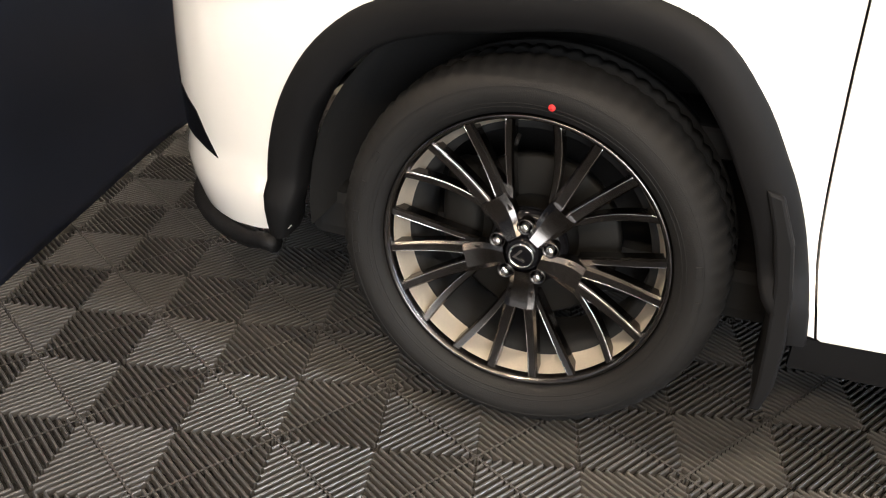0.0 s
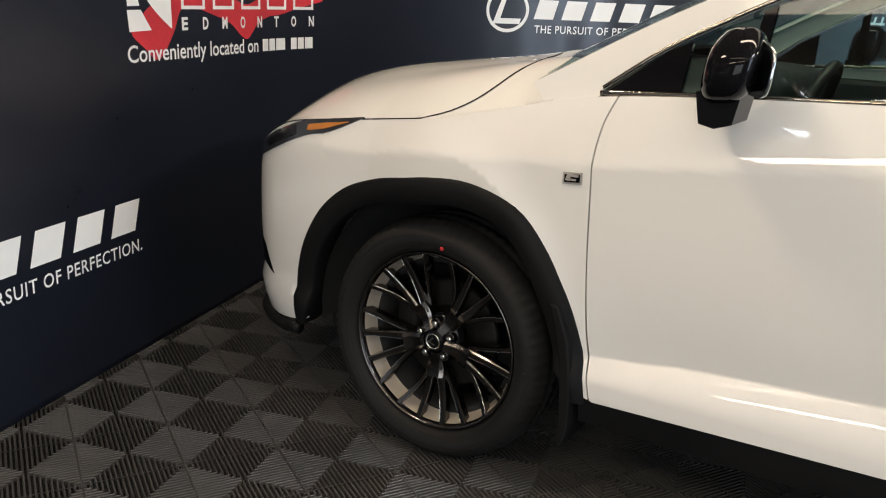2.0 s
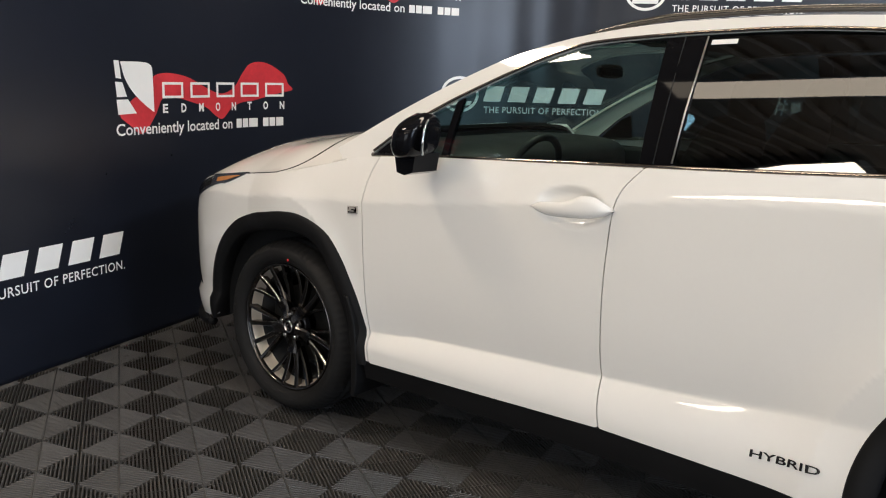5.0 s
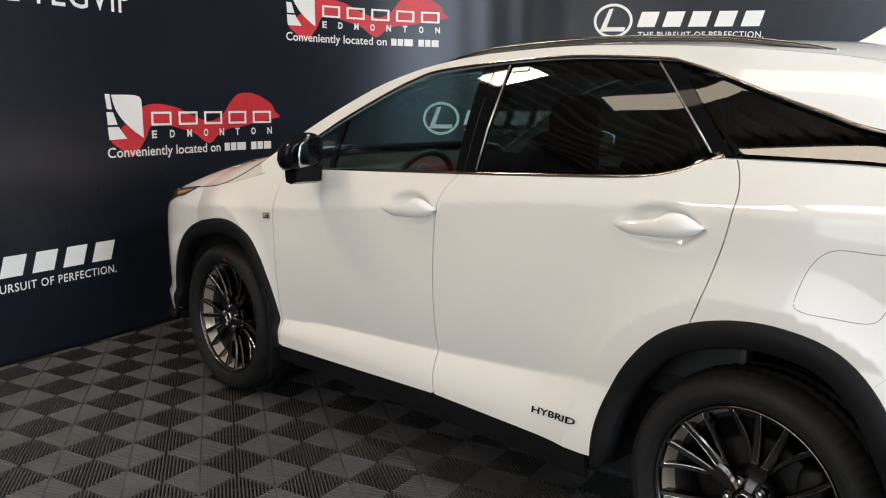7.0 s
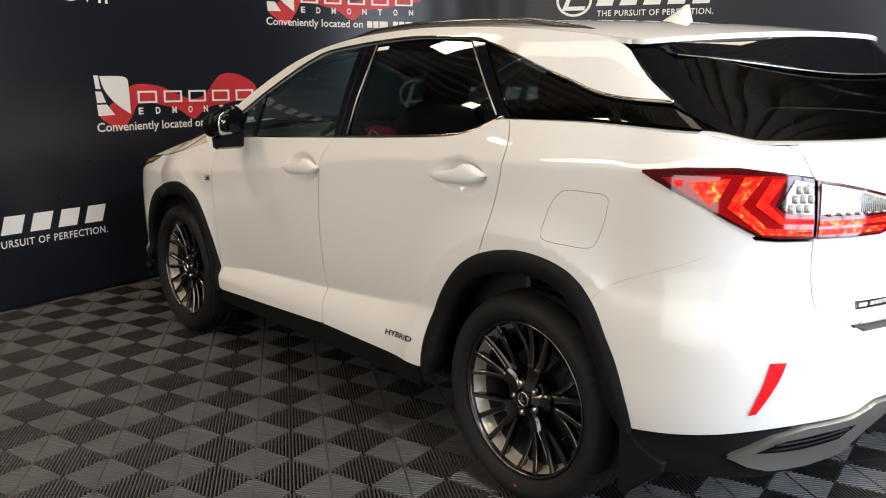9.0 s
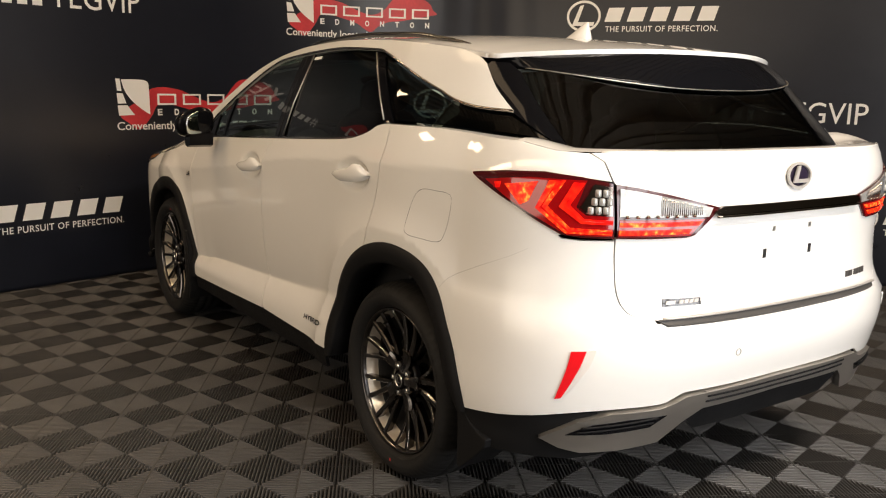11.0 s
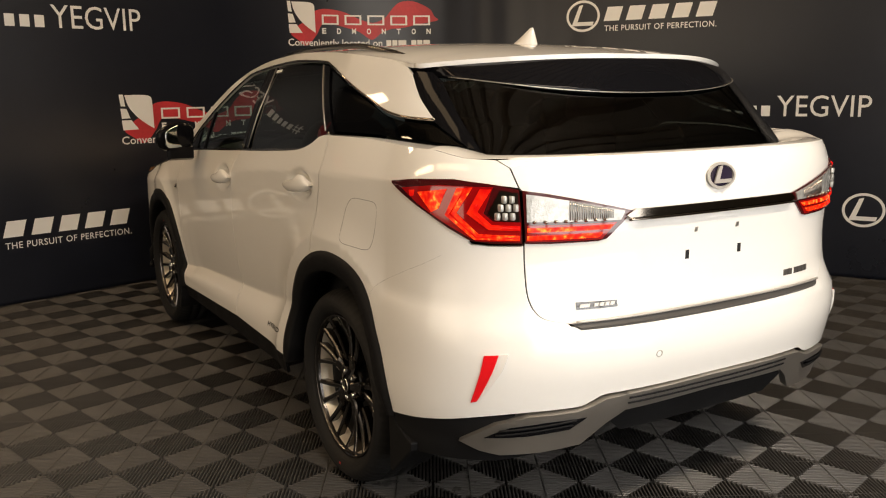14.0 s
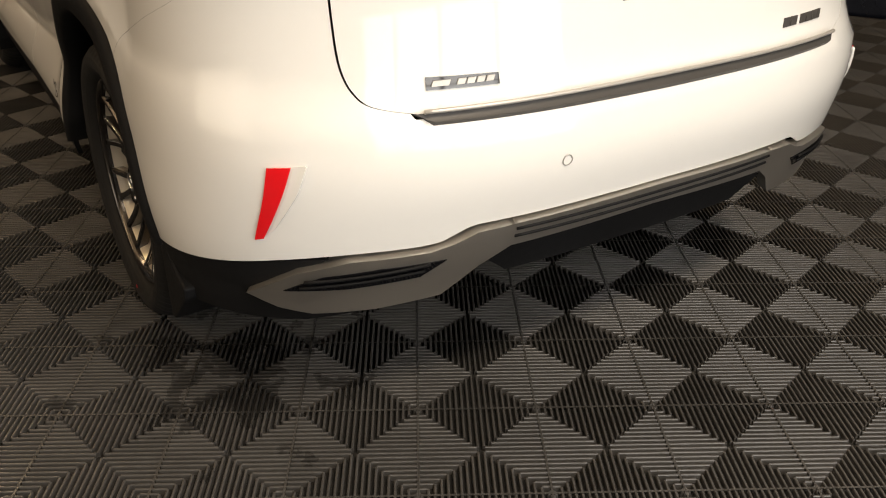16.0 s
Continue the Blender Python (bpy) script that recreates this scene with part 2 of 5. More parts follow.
def spline(pts, n=6, closed=False):
    """A smooth line through the points (Catmull-Rom)."""
    out, k = [], len(pts)
    for i in range(k if closed else k - 1):
        p1, p2 = pts[i], pts[(i + 1) % k]
        p0 = pts[i - 1] if (i or closed) else p1
        p3 = pts[(i + 2) % k] if (i + 2 < k or closed) else p2
        for j in range(n):
            t = j / n
            out.append(tuple(0.5 * (2 * b + (c - a) * t + (2 * a - 5 * b + 4 * c - d) * t * t + (3 * b - a - 3 * c + d) * t ** 3)
                             for a, b, c, d in zip(p0, p1, p2, p3)))
    if not closed:
        out.append(tuple(pts[-1]))
    return out


def surface_normal(fn, a, b, h=1e-3):
    p, q = Vector(fn(a + h, b)) - Vector(fn(a - h, b)), Vector(fn(a, b + h)) - Vector(fn(a, b - h))
    n = p.cross(q)
    return n.normalized() if n.length > 1e-12 else Vector((0, 0, 1))


def lifted(fn, d):
    """The surface fn moved outwards by d."""
    def at(a, b):
        n = surface_normal(fn, a, b)
        p = fn(a, b)
        return (p[0] + n[0] * d, p[1] + n[1] * d, p[2] + n[2] * d)
    return at


def patch(poly, fn, cell=0.04, flange=0.014, mirror=False, both=False):
    """A panel: the outline poly in the two parameters of the surface fn, cut into cells and laid on it, with its edges turned in.
    mirror: on the car's right; both: left and right halves in one mesh, open along the middle."""
    pts = []
    for p in poly:
        if not pts or math.dist(p[:2], pts[-1][:2]) > 1e-5:
            pts.append((p[0], p[1]))
    if math.dist(pts[0], pts[-1]) < 1e-5:
        pts.pop()
    area = sum(a[0] * b[1] - b[0] * a[1] for a, b in zip(pts, pts[1:] + pts[:1]))
    if area < 0:
        pts.reverse()
    bm = bmesh.new()
    bm.faces.new([bm.verts.new((x, y, 0)) for x, y in pts])
    for axis in (0, 1):
        lo, hi = min(p[axis] for p in pts), max(p[axis] for p in pts)
        k = math.ceil(lo / cell)
        while k * cell < hi:
            at = [0.0, 0.0, 0.0]
            at[axis] = k * cell + 1e-5
            no = [0, 0, 0]
            no[axis] = 1
            bmesh.ops.bisect_plane(bm, geom=bm.verts[:] + bm.edges[:] + bm.faces[:], plane_co=at, plane_no=no, dist=1e-6)
            k += 1
    bmesh.ops.triangulate(bm, faces=[f for f in bm.faces if len(f.verts) > 4])
    bm.verts.index_update()
    flat = [(v.co.x, v.co.y) for v in bm.verts]
    base = [Vector(fn(*p)) for p in flat]
    nors = [surface_normal(fn, *p) for p in flat]
    faces = [[v.index for v in f.verts] for f in bm.faces]
    rim = [(e.verts[0].index, e.verts[1].index) if e.link_loops[0].vert == e.verts[0] else (e.verts[1].index, e.verts[0].index)
           for e in bm.edges if len(e.link_faces) == 1]
    bm.free()
    verts, normals, zero = list(base), list(nors), Vector((0, 0, 0))
    if flange:
        made = {}
        for a, b in rim:
            if both and abs(base[a].y) < 2e-3 and abs(base[b].y) < 2e-3:
                continue
            quad = []
            for i in (a, b):
                if i not in made:
                    made[i] = len(verts)
                    verts += [base[i], base[i] - nors[i] * flange]
                    normals += [zero, zero]
                quad.append(made[i])
            faces.append([quad[1], quad[0], quad[0] + 1, quad[1] + 1])
    flip = lambda v: Vector((v.x, -v.y, v.z))
    if mirror or both:
        mv, mn, mf = [flip(v) for v in verts], [flip(n) for n in normals], [list(reversed(f)) for f in faces]
        if mirror:
            verts, normals, faces = mv, mn, mf
        else:
            k = len(verts)
            verts, normals, faces = verts + mv, normals + mn, faces + [[i + k for i in f] for f in mf]
    return mesh("panel", verts, faces, normals)


def tube(pts, radius, sides=8, flat=1.0, closed=False):
    """A round or flattened bar along a line."""
    pts = [Vector(p) for p in pts]
    verts, faces, k = [], [], len(pts)
    for i, p in enumerate(pts):
        a = pts[i - 1] if i or closed else pts[0]
        b = pts[(i + 1) % k] if i + 1 < k or closed else pts[-1]
        d = (b - a).normalized()
        side = d.cross(Vector((0, 0, 1)))
        side = side.normalized() if side.length > 1e-4 else Vector((0, 1, 0))
        up = side.cross(d)
        r = radius[i] if isinstance(radius, (list, tuple)) else radius
        verts += [p + (side * math.cos(2 * math.pi * j / sides) * r * flat + up * math.sin(2 * math.pi * j / sides) * r) for j in range(sides)]
    for i in range(k if closed else k - 1):
        for j in range(sides):
            a, b = i * sides, ((i + 1) % k) * sides
            faces.append([a + j, a + (j + 1) % sides, b + (j + 1) % sides, b + j])
    if not closed:
        faces += [list(range(sides))[::-1], [(k - 1) * sides + j for j in range(sides)]]
    return mesh("bar", verts, faces)


def lathe(profile, count=96, wave=None):
    """A body turned about the y axis from (y, radius) pairs; wave(j, i) shifts a radius."""
    verts, faces, k = [], [], len(profile)
    for j in range(count):
        a = 2 * math.pi * j / count
        for i, (y, r) in enumerate(profile):
            rr = r + (wave(j, i) if wave else 0)
            verts.append((rr * math.cos(a), y, rr * math.sin(a)))
    for j in range(count):
        b = (j + 1) % count
        for i in range(k - 1):
            faces.append([j * k + i, j * k + i + 1, b * k + i + 1, b * k + i])
    return mesh("turned", verts, faces)


def box(sx, sy, sz, at=(0, 0, 0), bevel=0.0, segments=2):
    bm = bmesh.new()
    bmesh.ops.create_cube(bm, size=1)
    bmesh.ops.scale(bm, vec=(sx, sy, sz), verts=bm.verts)
    if bevel:
        bmesh.ops.bevel(bm, geom=bm.edges[:], offset=bevel, segments=segments, affect="EDGES", profile=0.6)
    bmesh.ops.translate(bm, vec=at, verts=bm.verts)
    me = bpy.data.meshes.new("box")
    bm.to_mesh(me)
    bm.free()
    return me


def rounded(sx, sy, sz, at=(0, 0, 0), n=3.0, rings=16, count=24, shear=(0, 0, 0)):
    """A soft block (superellipsoid); shear leans it: x by z, y by z, z by x."""
    verts, faces = [], []
    pw = lambda v, e: math.copysign(abs(v) ** e, v)
    for i in range(rings + 1):
        p = -math.pi / 2 + math.pi * i / rings
        for j in range(count):
            t = 2 * math.pi * j / count
            x, y, z = pw(math.cos(p), 2 / n) * pw(math.cos(t), 2 / n), pw(math.cos(p), 2 / n) * pw(math.sin(t), 2 / n), pw(math.sin(p), 2 / n)
            x, y, z = x * sx / 2, y * sy / 2, z * sz / 2
            verts.append((at[0] + x + shear[0] * z, at[1] + y + shear[1] * z, at[2] + z + shear[2] * x))
    for i in range(rings):
        for j in range(count):
            faces.append([i * count + j, i * count + (j + 1) % count, (i + 1) * count + (j + 1) % count, (i + 1) * count + j])
    return mesh("soft", verts, faces)


def extruded(poly, depth, axis=1, at=0.0):
    """A flat outline given depth along an axis (0 x, 1 y, 2 z), from at."""
    bm = bmesh.new()
    def place(p, d):
        q = list(p)
        q.insert(axis, d)
        return q
    f = bm.faces.new([bm.verts.new(place(p, at)) for p in poly])
    got = bmesh.ops.extrude_face_region(bm, geom=[f])
    v = [0, 0, 0]
    v[axis] = depth
    bmesh.ops.translate(bm, vec=v, verts=[g for g in got["geom"] if isinstance(g, bmesh.types.BMVert)])
    bmesh.ops.recalc_face_normals(bm, faces=bm.faces)
    me = bpy.data.meshes.new("cut")
    bm.to_mesh(me)
    bm.free()
    return me


# ---- the car's surfaces: x to the rear from the front axle, y to its right from the centre line, z up ----
def table(keys):
    """A smooth curve through (x, value) pairs, straight on beyond its ends."""
    xs, vs = [float(k[0]) for k in keys], [float(k[1]) for k in keys]
    ms = []
    for i in range(len(xs)):
        if i in (0, len(xs) - 1):
            j = min(i, len(xs) - 2)
            ms.append((vs[j + 1] - vs[j]) / (xs[j + 1] - xs[j]))
        else:
            a, b = (vs[i] - vs[i - 1]) / (xs[i] - xs[i - 1]), (vs[i + 1] - vs[i]) / (xs[i + 1] - xs[i])
            ms.append(0.0 if a * b <= 0 else 2 * a * b / (a + b))

    def at(x):
        if x <= xs[0]:
            return vs[0] + ms[0] * (x - xs[0])
        if x >= xs[-1]:
            return vs[-1] + ms[-1] * (x - xs[-1])
        i = 0
        while x > xs[i + 1]:
            i += 1
        h = xs[i + 1] - xs[i]
        t = (x - xs[i]) / h
        return (vs[i] * (1 + 2 * t) * (1 - t) ** 2 + vs[i + 1] * t * t * (3 - 2 * t)
                + h * ms[i] * t * (1 - t) ** 2 + h * ms[i + 1] * t * t * (t - 1))
    return at


AXLE_R, WHEEL_Z = 2.79, 0.383
XA, XB, XB2 = -0.25, 3.20, 2.90
half_width = table([(-0.4, 0.915), (-0.25, 0.935), (0, 0.962), (0.5, 0.962), (1.5, 0.965), (2.3, 0.968), (2.8, 0.975), (3.2, 0.948)])
crease_z = table([(-1.0, 0.80), (-0.4, 0.918), (0, 0.968), (0.45, 0.998), (1.03, 1.060), (1.3, 1.093), (1.6, 1.134), (1.95, 1.172), (2.3, 1.195), (2.6, 1.212), (3.2, 1.228), (3.8, 1.20)])
belt_z = table([(-1.0, 0.80), (-0.8, 0.905), (-0.6, 0.985), (-0.25, 1.03), (0, 1.065), (0.2, 1.11), (0.43, 1.16), (0.757, 1.187), (1.2, 1.21), (1.58, 1.23),
                (2.08, 1.257), (2.39, 1.278), (2.53, 1.307), (2.63, 1.348), (2.96, 1.352), (3.38, 1.335), (4.6, 1.32)])
rear_x = table([(0.4, 3.74), (0.55, 3.80), (0.70, 3.835), (0.77, 3.83), (0.80, 3.80), (0.86, 3.782), (0.98, 3.777), (1.12, 3.788), (1.22, 3.786), (1.30, 3.77), (1.36, 3.71)])
front_x = table([(0.25, -0.955), (0.4, -1.01), (0.6, -1.02), (0.8, -1.01), (0.92, -0.96), (1.0, -0.89), (1.1, -0.74)])


def super_table(n, a, b, count=400):
    """Angle against arc length along a quarter of a rounded box."""
    pts, total = [(0.0, 0.0)], 0.0
    last = (0.0, b)
    for i in range(1, count + 1):
        th = math.pi / 2 * (i / count) ** 1.5
        p = (a * math.sin(th) ** (2 / n), b * max(math.cos(th), 0.0) ** (2 / n))
        total += math.hypot(p[0] - last[0], p[1] - last[1])
        pts.append((total, th))
        last = p
    return pts, total


REAR_N, FRONT_N, TAIL_N = 2.9, 3.2, 3.3
REAR_ARC, REAR_LEN = super_table(REAR_N, 0.58, 0.95)
FRONT_ARC, FRONT_LEN = super_table(FRONT_N, 0.78, 0.95)
TAIL_ARC, TAIL_LEN = super_table(TAIL_N, 0.75, 0.80)


def arc_angle(arc, s):
    lo, hi = 0, len(arc) - 1
    s = min(max(s, 0.0), arc[-1][0])
    while hi - lo > 1:
        mid = (lo + hi) // 2
        lo, hi = (mid, hi) if arc[mid][0] <= s else (lo, mid)
    f = (s - arc[lo][0]) / (arc[hi][0] - arc[lo][0])
    return arc[lo][1] + f * (arc[hi][1] - arc[lo][1])


fold_z = table([(0.0, 0.455), (0.628, 0.484), (0.742, 0.500), (1.17, 0.530), (1.55, 0.552), (1.985, 0.584), (2.28, 0.620), (2.8, 0.65)])
fold_on = table([(-0.2, 0.0), (0.45, 0.25), (0.62, 0.8), (0.8, 1.0), (1.9, 1.0), (2.2, 0.7), (2.5, 0.2), (3.0, 0.0)])


def side_y(x, z):
    """Half the width of the lower body: a fold low down, a crease under the windows, swollen arches, hollows for the handles."""
    zc, zf, on = crease_z(x), fold_z(x), min(max(fold_on(x), 0.0), 1.0)
    deep = 0.020 + 0.032 * on
    above = (deep - 0.004) * (1 - math.exp(-(min(z, zc) - zf) / 0.20)) / (1 - math.exp(-(zc - zf) / 0.20))
    f = min(max((zf - z) / max(zf - 0.41, 0.04), -1.0), 1.0)
    below = deep * (f * (2 - f) * on + (f * f * (3 - 2 * f) if f > 0 else 0.0) * (1 - on))
    w = half_width(x) - deep + 0.5 * (above + below + math.hypot(above - below, 0.0022)) if z < zf + 0.08 else half_width(x) - deep + above
    if z < 0.37:
        w -= 0.9 * (0.37 - z) ** 2 + 0.10 * (0.37 - z)
    if z > zc - 0.012:
        d = z - zc + 0.012
        w -= 0.36 * d * d / (d + 0.012) + 0.35 * d * d
    for ax in (0.0, AXLE_R):
        r = math.hypot((x - ax) * (1.35 if ax == 0 and x > 0 else 1.0), z - WHEEL_Z)
        f = min(max((r - 0.592) / (0.12 if ax == 0 else 0.16), 0.0), 1.0)
        w += 0.020 * (1 - f) ** 2 * (1 if z < 1.0 else math.exp(-((z - 1.0) / 0.1) ** 2)) * (1 if ax or x > 0 else max(1 + 2.2 * x, 0.0))
    if 0.42 < z < 0.85 and x > 2.9:
        w += 0.03 * min((x - 2.9) / 0.3, 1.0) * math.sin(math.pi * (z - 0.42) / 0.43)
    for hx, hz in ((1.40, 1.085), (2.49, 1.145)):
        w -= 0.027 * math.exp(-(((x - hx - 0.008) / 0.118) ** 2 + ((z - hz - 0.004) / 0.056) ** 2) ** 3)
    return w


def lower(u, z):
    """The lower body's left half: u is x along the side, and runs on round the corners to the middle of the front and of the back."""
    if u > XB:
        th = arc_angle(REAR_ARC, u - XB)
        w = side_y(XB, z)
        return (XB + (rear_x(z) - XB) * math.sin(th) ** (2 / REAR_N), -w * max(math.cos(th), 0.0) ** (2 / REAR_N), z)
    if u < XA:
        th = arc_angle(FRONT_ARC, XA - u)
        w = side_y(XA, z)
        return (XA + (front_x(z) - XA) * math.sin(th) ** (2 / FRONT_N), -w * max(math.cos(th), 0.0) ** (2 / FRONT_N), z)
    return (u, -side_y(u, z), z)


glass_in = table([(-0.2, -0.05), (0.0, 0.012), (0.1, 0.045), (0.2, 0.085), (0.3, 0.13), (0.4, 0.185), (0.5, 0.26)])
tail_x = table([(1.25, 3.70), (1.31, 3.655), (1.45, 3.50), (1.60, 3.33), (1.70, 3.22)])


def glass_y(x, z):
    """Half the width of the cabin."""
    zb = belt_z(min(x, 2.63))
    base = side_y(x, zb) if x < 2.63 else side_y(2.63, zb) - 0.06 * (x - 2.63)
    return base - glass_in(z - zb) - 0.035 * max(x - 2.0, 0) ** 2


def upper(u, z):
    """The cabin's left half, as lower(): windows and pillars."""
    if u > XB2:
        th = arc_angle(TAIL_ARC, u - XB2)
        x = XB2 + (tail_x(z) - XB2) * math.sin(th) ** (2 / TAIL_N)
        w = glass_y(XB2, z) - 0.123 * (x - XB2)
        return (x, -w * max(math.cos(th), 0.0) ** (2 / TAIL_N), z)
    return (u, -glass_y(u, z), z)


rail_z = table([(-0.1, 1.00), (0.25, 1.178), (0.535, 1.338), (0.77, 1.455), (1.04, 1.567), (1.3, 1.632), (1.6, 1.668), (2.0, 1.682), (2.4, 1.670), (2.8, 1.638), (3.1, 1.60), (3.4, 1.55)])
ridge_z = table([(-0.05, 1.15), (0.3, 1.335), (0.6, 1.485), (1.0, 1.632), (1.3, 1.688), (1.6, 1.713), (2.0, 1.724), (2.4, 1.718), (2.8, 1.697), (3.1, 1.668), (3.36, 1.637)])
hood_z = table([(-1.0, 0.90), (-0.95, 0.965), (-0.85, 1.055), (-0.6, 1.135), (-0.3, 1.182), (0, 1.222), (0.3, 1.275)])


def roof(x, y):
    e = glass_y(min(x, 3.0), rail_z(x))
    f = min(abs(y) / e, 1.0)
    return (x, y, rail_z(x) + (ridge_z(x) - rail_z(x)) * (1 - f ** 2.4))


def hood(x, y):
    e = abs(lower(x, belt_z(x))[1]) if x > XA else side_y(XA, belt_z(XA)) * max(1 - (abs(x - XA) / (XA + 1.02)) ** FRONT_N, 0.0) ** (1 / FRONT_N)
    f = min(abs(y) / max(e, 0.05), 1.0)
    rear = min(max((x + 0.75) / 1.0, 0.0), 1.0)
    rear *= rear * (3 - 2 * rear)
    crown = 0.016 * rear * max(1 - ((f - 0.80) / 0.20) ** 2, 0.0) ** 2
    return (x, y, belt_z(x) + (hood_z(x) - belt_z(x)) * (1 - (max(f - 0.33, 0.0) / 0.67) ** (1.4 + 1.3 * rear)) + crown)


arch_front = table([(-12, 0.535), (0, 0.512), (15, 0.50), (33, 0.508), (45, 0.526), (60, 0.548), (75, 0.536), (90, 0.515), (100, 0.508), (115, 0.522), (130, 0.548), (145, 0.560), (160, 0.562), (180, 0.562), (190, 0.572)])
arch_rear = table([(0, 0.512), (7, 0.510), (20, 0.502), (38, 0.512), (53, 0.540), (66, 0.557), (82, 0.547), (100, 0.533), (118, 0.525), (140, 0.505), (158, 0.497), (178, 0.485), (190, 0.48)])

# ---- the hall: slab, walls, roof, the printed backdrop ----
SIDE_X, BEND_Y, BEND_R, BEND = -1.313, 1.294, 2.5, radians(75)


def along(s, off=0.0):
    """The backdrop's plan: the point at s metres along it, off metres in front of it."""
    if s <= BEND_Y:
        p, a = (SIDE_X, s), 0.0
    else:
        a = min((s - BEND_Y) / BEND_R, BEND)
        d = max(s - BEND_Y - BEND_R * BEND, 0.0)
        p = (SIDE_X + BEND_R * (1 - math.cos(a)) + d * math.sin(a), BEND_Y + BEND_R * math.sin(a) + d * math.cos(a))
    return (p[0] + off * math.cos(a), p[1] - off * math.sin(a))


def structure(name, data, mat, label, category=""):
    return tagged(part(name, data, mat, None, label), "", category or name.split("_")[0], "", "structure")


HX0, HX1, HY0, HY1 = -8.0, 6.7, -7.0, 7.6
structure("ground", box(HX1 - HX0 + 0.6, HY1 - HY0 + 0.6, 0.2, ((HX0 + HX1) / 2, (HY0 + HY1) / 2, -0.1 - 0.014)), SLAB, "dark concrete slab under the floor tiles", "floor")
for wname, sx, sy, wx, wy in (("wall_west", 0.2, HY1 - HY0 + 0.4, HX0 - 0.1, (HY0 + HY1) / 2), ("wall_north", HX1 - HX0, 0.2, (HX0 + HX1) / 2, HY1 + 0.1)):
    structure(wname, box(sx, sy, CEILING + 0.2, (wx, wy, CEILING / 2)), HALL, "plain grey painted hall wall", "wall")
bm_wall = bmesh.new()
for y0, y1, z0, z1 in ((HY0 - 0.2, DOOR_Y0, -0.1, CEILING + 0.1), (DOOR_Y1, HY1 + 0.2, -0.1, CEILING + 0.1), (DOOR_Y0, DOOR_Y1, DOOR_H, CEILING + 0.1)):
    got = bmesh.ops.create_cube(bm_wall, size=1)["verts"]
    bmesh.ops.scale(bm_wall, vec=(0.2, y1 - y0, z1 - z0), verts=got)
    bmesh.ops.translate(bm_wall, vec=(HX1 + 0.1, (y0 + y1) / 2, (z0 + z1) / 2), verts=got)
bm_south = bmesh.new()
for x0, x1, z0, z1 in ((HX0, SHOP_X0, -0.1, CEILING + 0.1), (SHOP_X1, HX1, -0.1, CEILING + 0.1), (SHOP_X0, SHOP_X1, DOOR_H, CEILING + 0.1)):
    got = bmesh.ops.create_cube(bm_south, size=1)["verts"]
    bmesh.ops.scale(bm_south, vec=(x1 - x0, 0.2, z1 - z0), verts=got)
    bmesh.ops.translate(bm_south, vec=((x0 + x1) / 2, HY0 - 0.1, (z0 + z1) / 2), verts=got)
structure("wall_south", bm_south, HALL, "grey hall wall with a wide glazed opening", "wall")
structure("wall_east", bm_wall, HALL, "grey hall wall with a wide open door", "wall")
# the glazed door: dark bars before the daylight
window = tagged(new("window_1"), "tall glazed door with dark metal bars", "window", "", "structure")
window.matrix_world = pose(DOOR_X - 0.12, 0, 0)
for k in range(5):
    part("window_bar", box(0.05, 0.06, DOOR_H, (0, DOOR_Y0 + (DOOR_Y1 - DOOR_Y0) * k / 4, DOOR_H / 2), 0.005), LAMP_METAL if k % 4 else HALL, window)
for z in (0.03, 0.95, 2.15, DOOR_H - 0.03):
    part("window_rail", box(0.045, DOOR_Y1 - DOOR_Y0, 0.07, (0, 0.5 * (DOOR_Y0 + DOOR_Y1), z), 0.005), HALL, window)
# a ribbed metal deck
bm_deck = bmesh.new()
ribs = []
k = HX0 - 0.2
while k < HX1 + 0.2:
    ribs += [(k, 0.0), (k + 0.10, 0.0), (k + 0.13, 0.07), (k + 0.22, 0.07), (k + 0.25, 0.0)]
    k += 0.3
rows_deck = [[bm_deck.verts.new((x, y, CEILING + z)) for x, z in ribs] for y in (HY0 - 0.2, HY1 + 0.2)]
for i in range(len(ribs) - 1):
    bm_deck.faces.new((rows_deck[0][i], rows_deck[0][i + 1], rows_deck[1][i + 1], rows_deck[1][i]))
structure("ceiling", bm_deck, ROOF_DECK, "dark ribbed metal roof deck", "ceiling")

# the backdrop, one curved sheet with a little sag in it
S0, S1, TOP = -5.2, 10.6, 3.1
verts, faces = [], []
ss = [S0 + (S1 - S0) * i / 260 for i in range(261)]
zs = [0.0, 0.03] + [TOP * j / 24 for j in range(1, 25)]
for s in ss:
    fold = 0.004 * math.exp(-((s - 3.9) / 0.55) ** 2)
    for z in zs:
        w = 0.004 * noise.noise((s * 0.9, z * 0.35, 3.0)) - fold * math.sin(s * 21 + 1.2 * noise.noise((s, z * 0.4, 0))) * (0.5 + z / TOP)
        verts.append((*along(s, w), z))
n = len(zs)
for i in range(len(ss) - 1):
    for j in range(n - 1):
        faces.append([i * n + j, (i + 1) * n + j, (i + 1) * n + j + 1, i * n + j + 1])
backdrop = mesh("backdrop", verts, faces)
backdrop = structure("backdrop", backdrop, BANNER, "dark blue printed vinyl backdrop curving round the corner", "backdrop")
solid = backdrop.modifiers.new("thickness", "SOLIDIFY")
solid.thickness, solid.offset = 0.012, -1

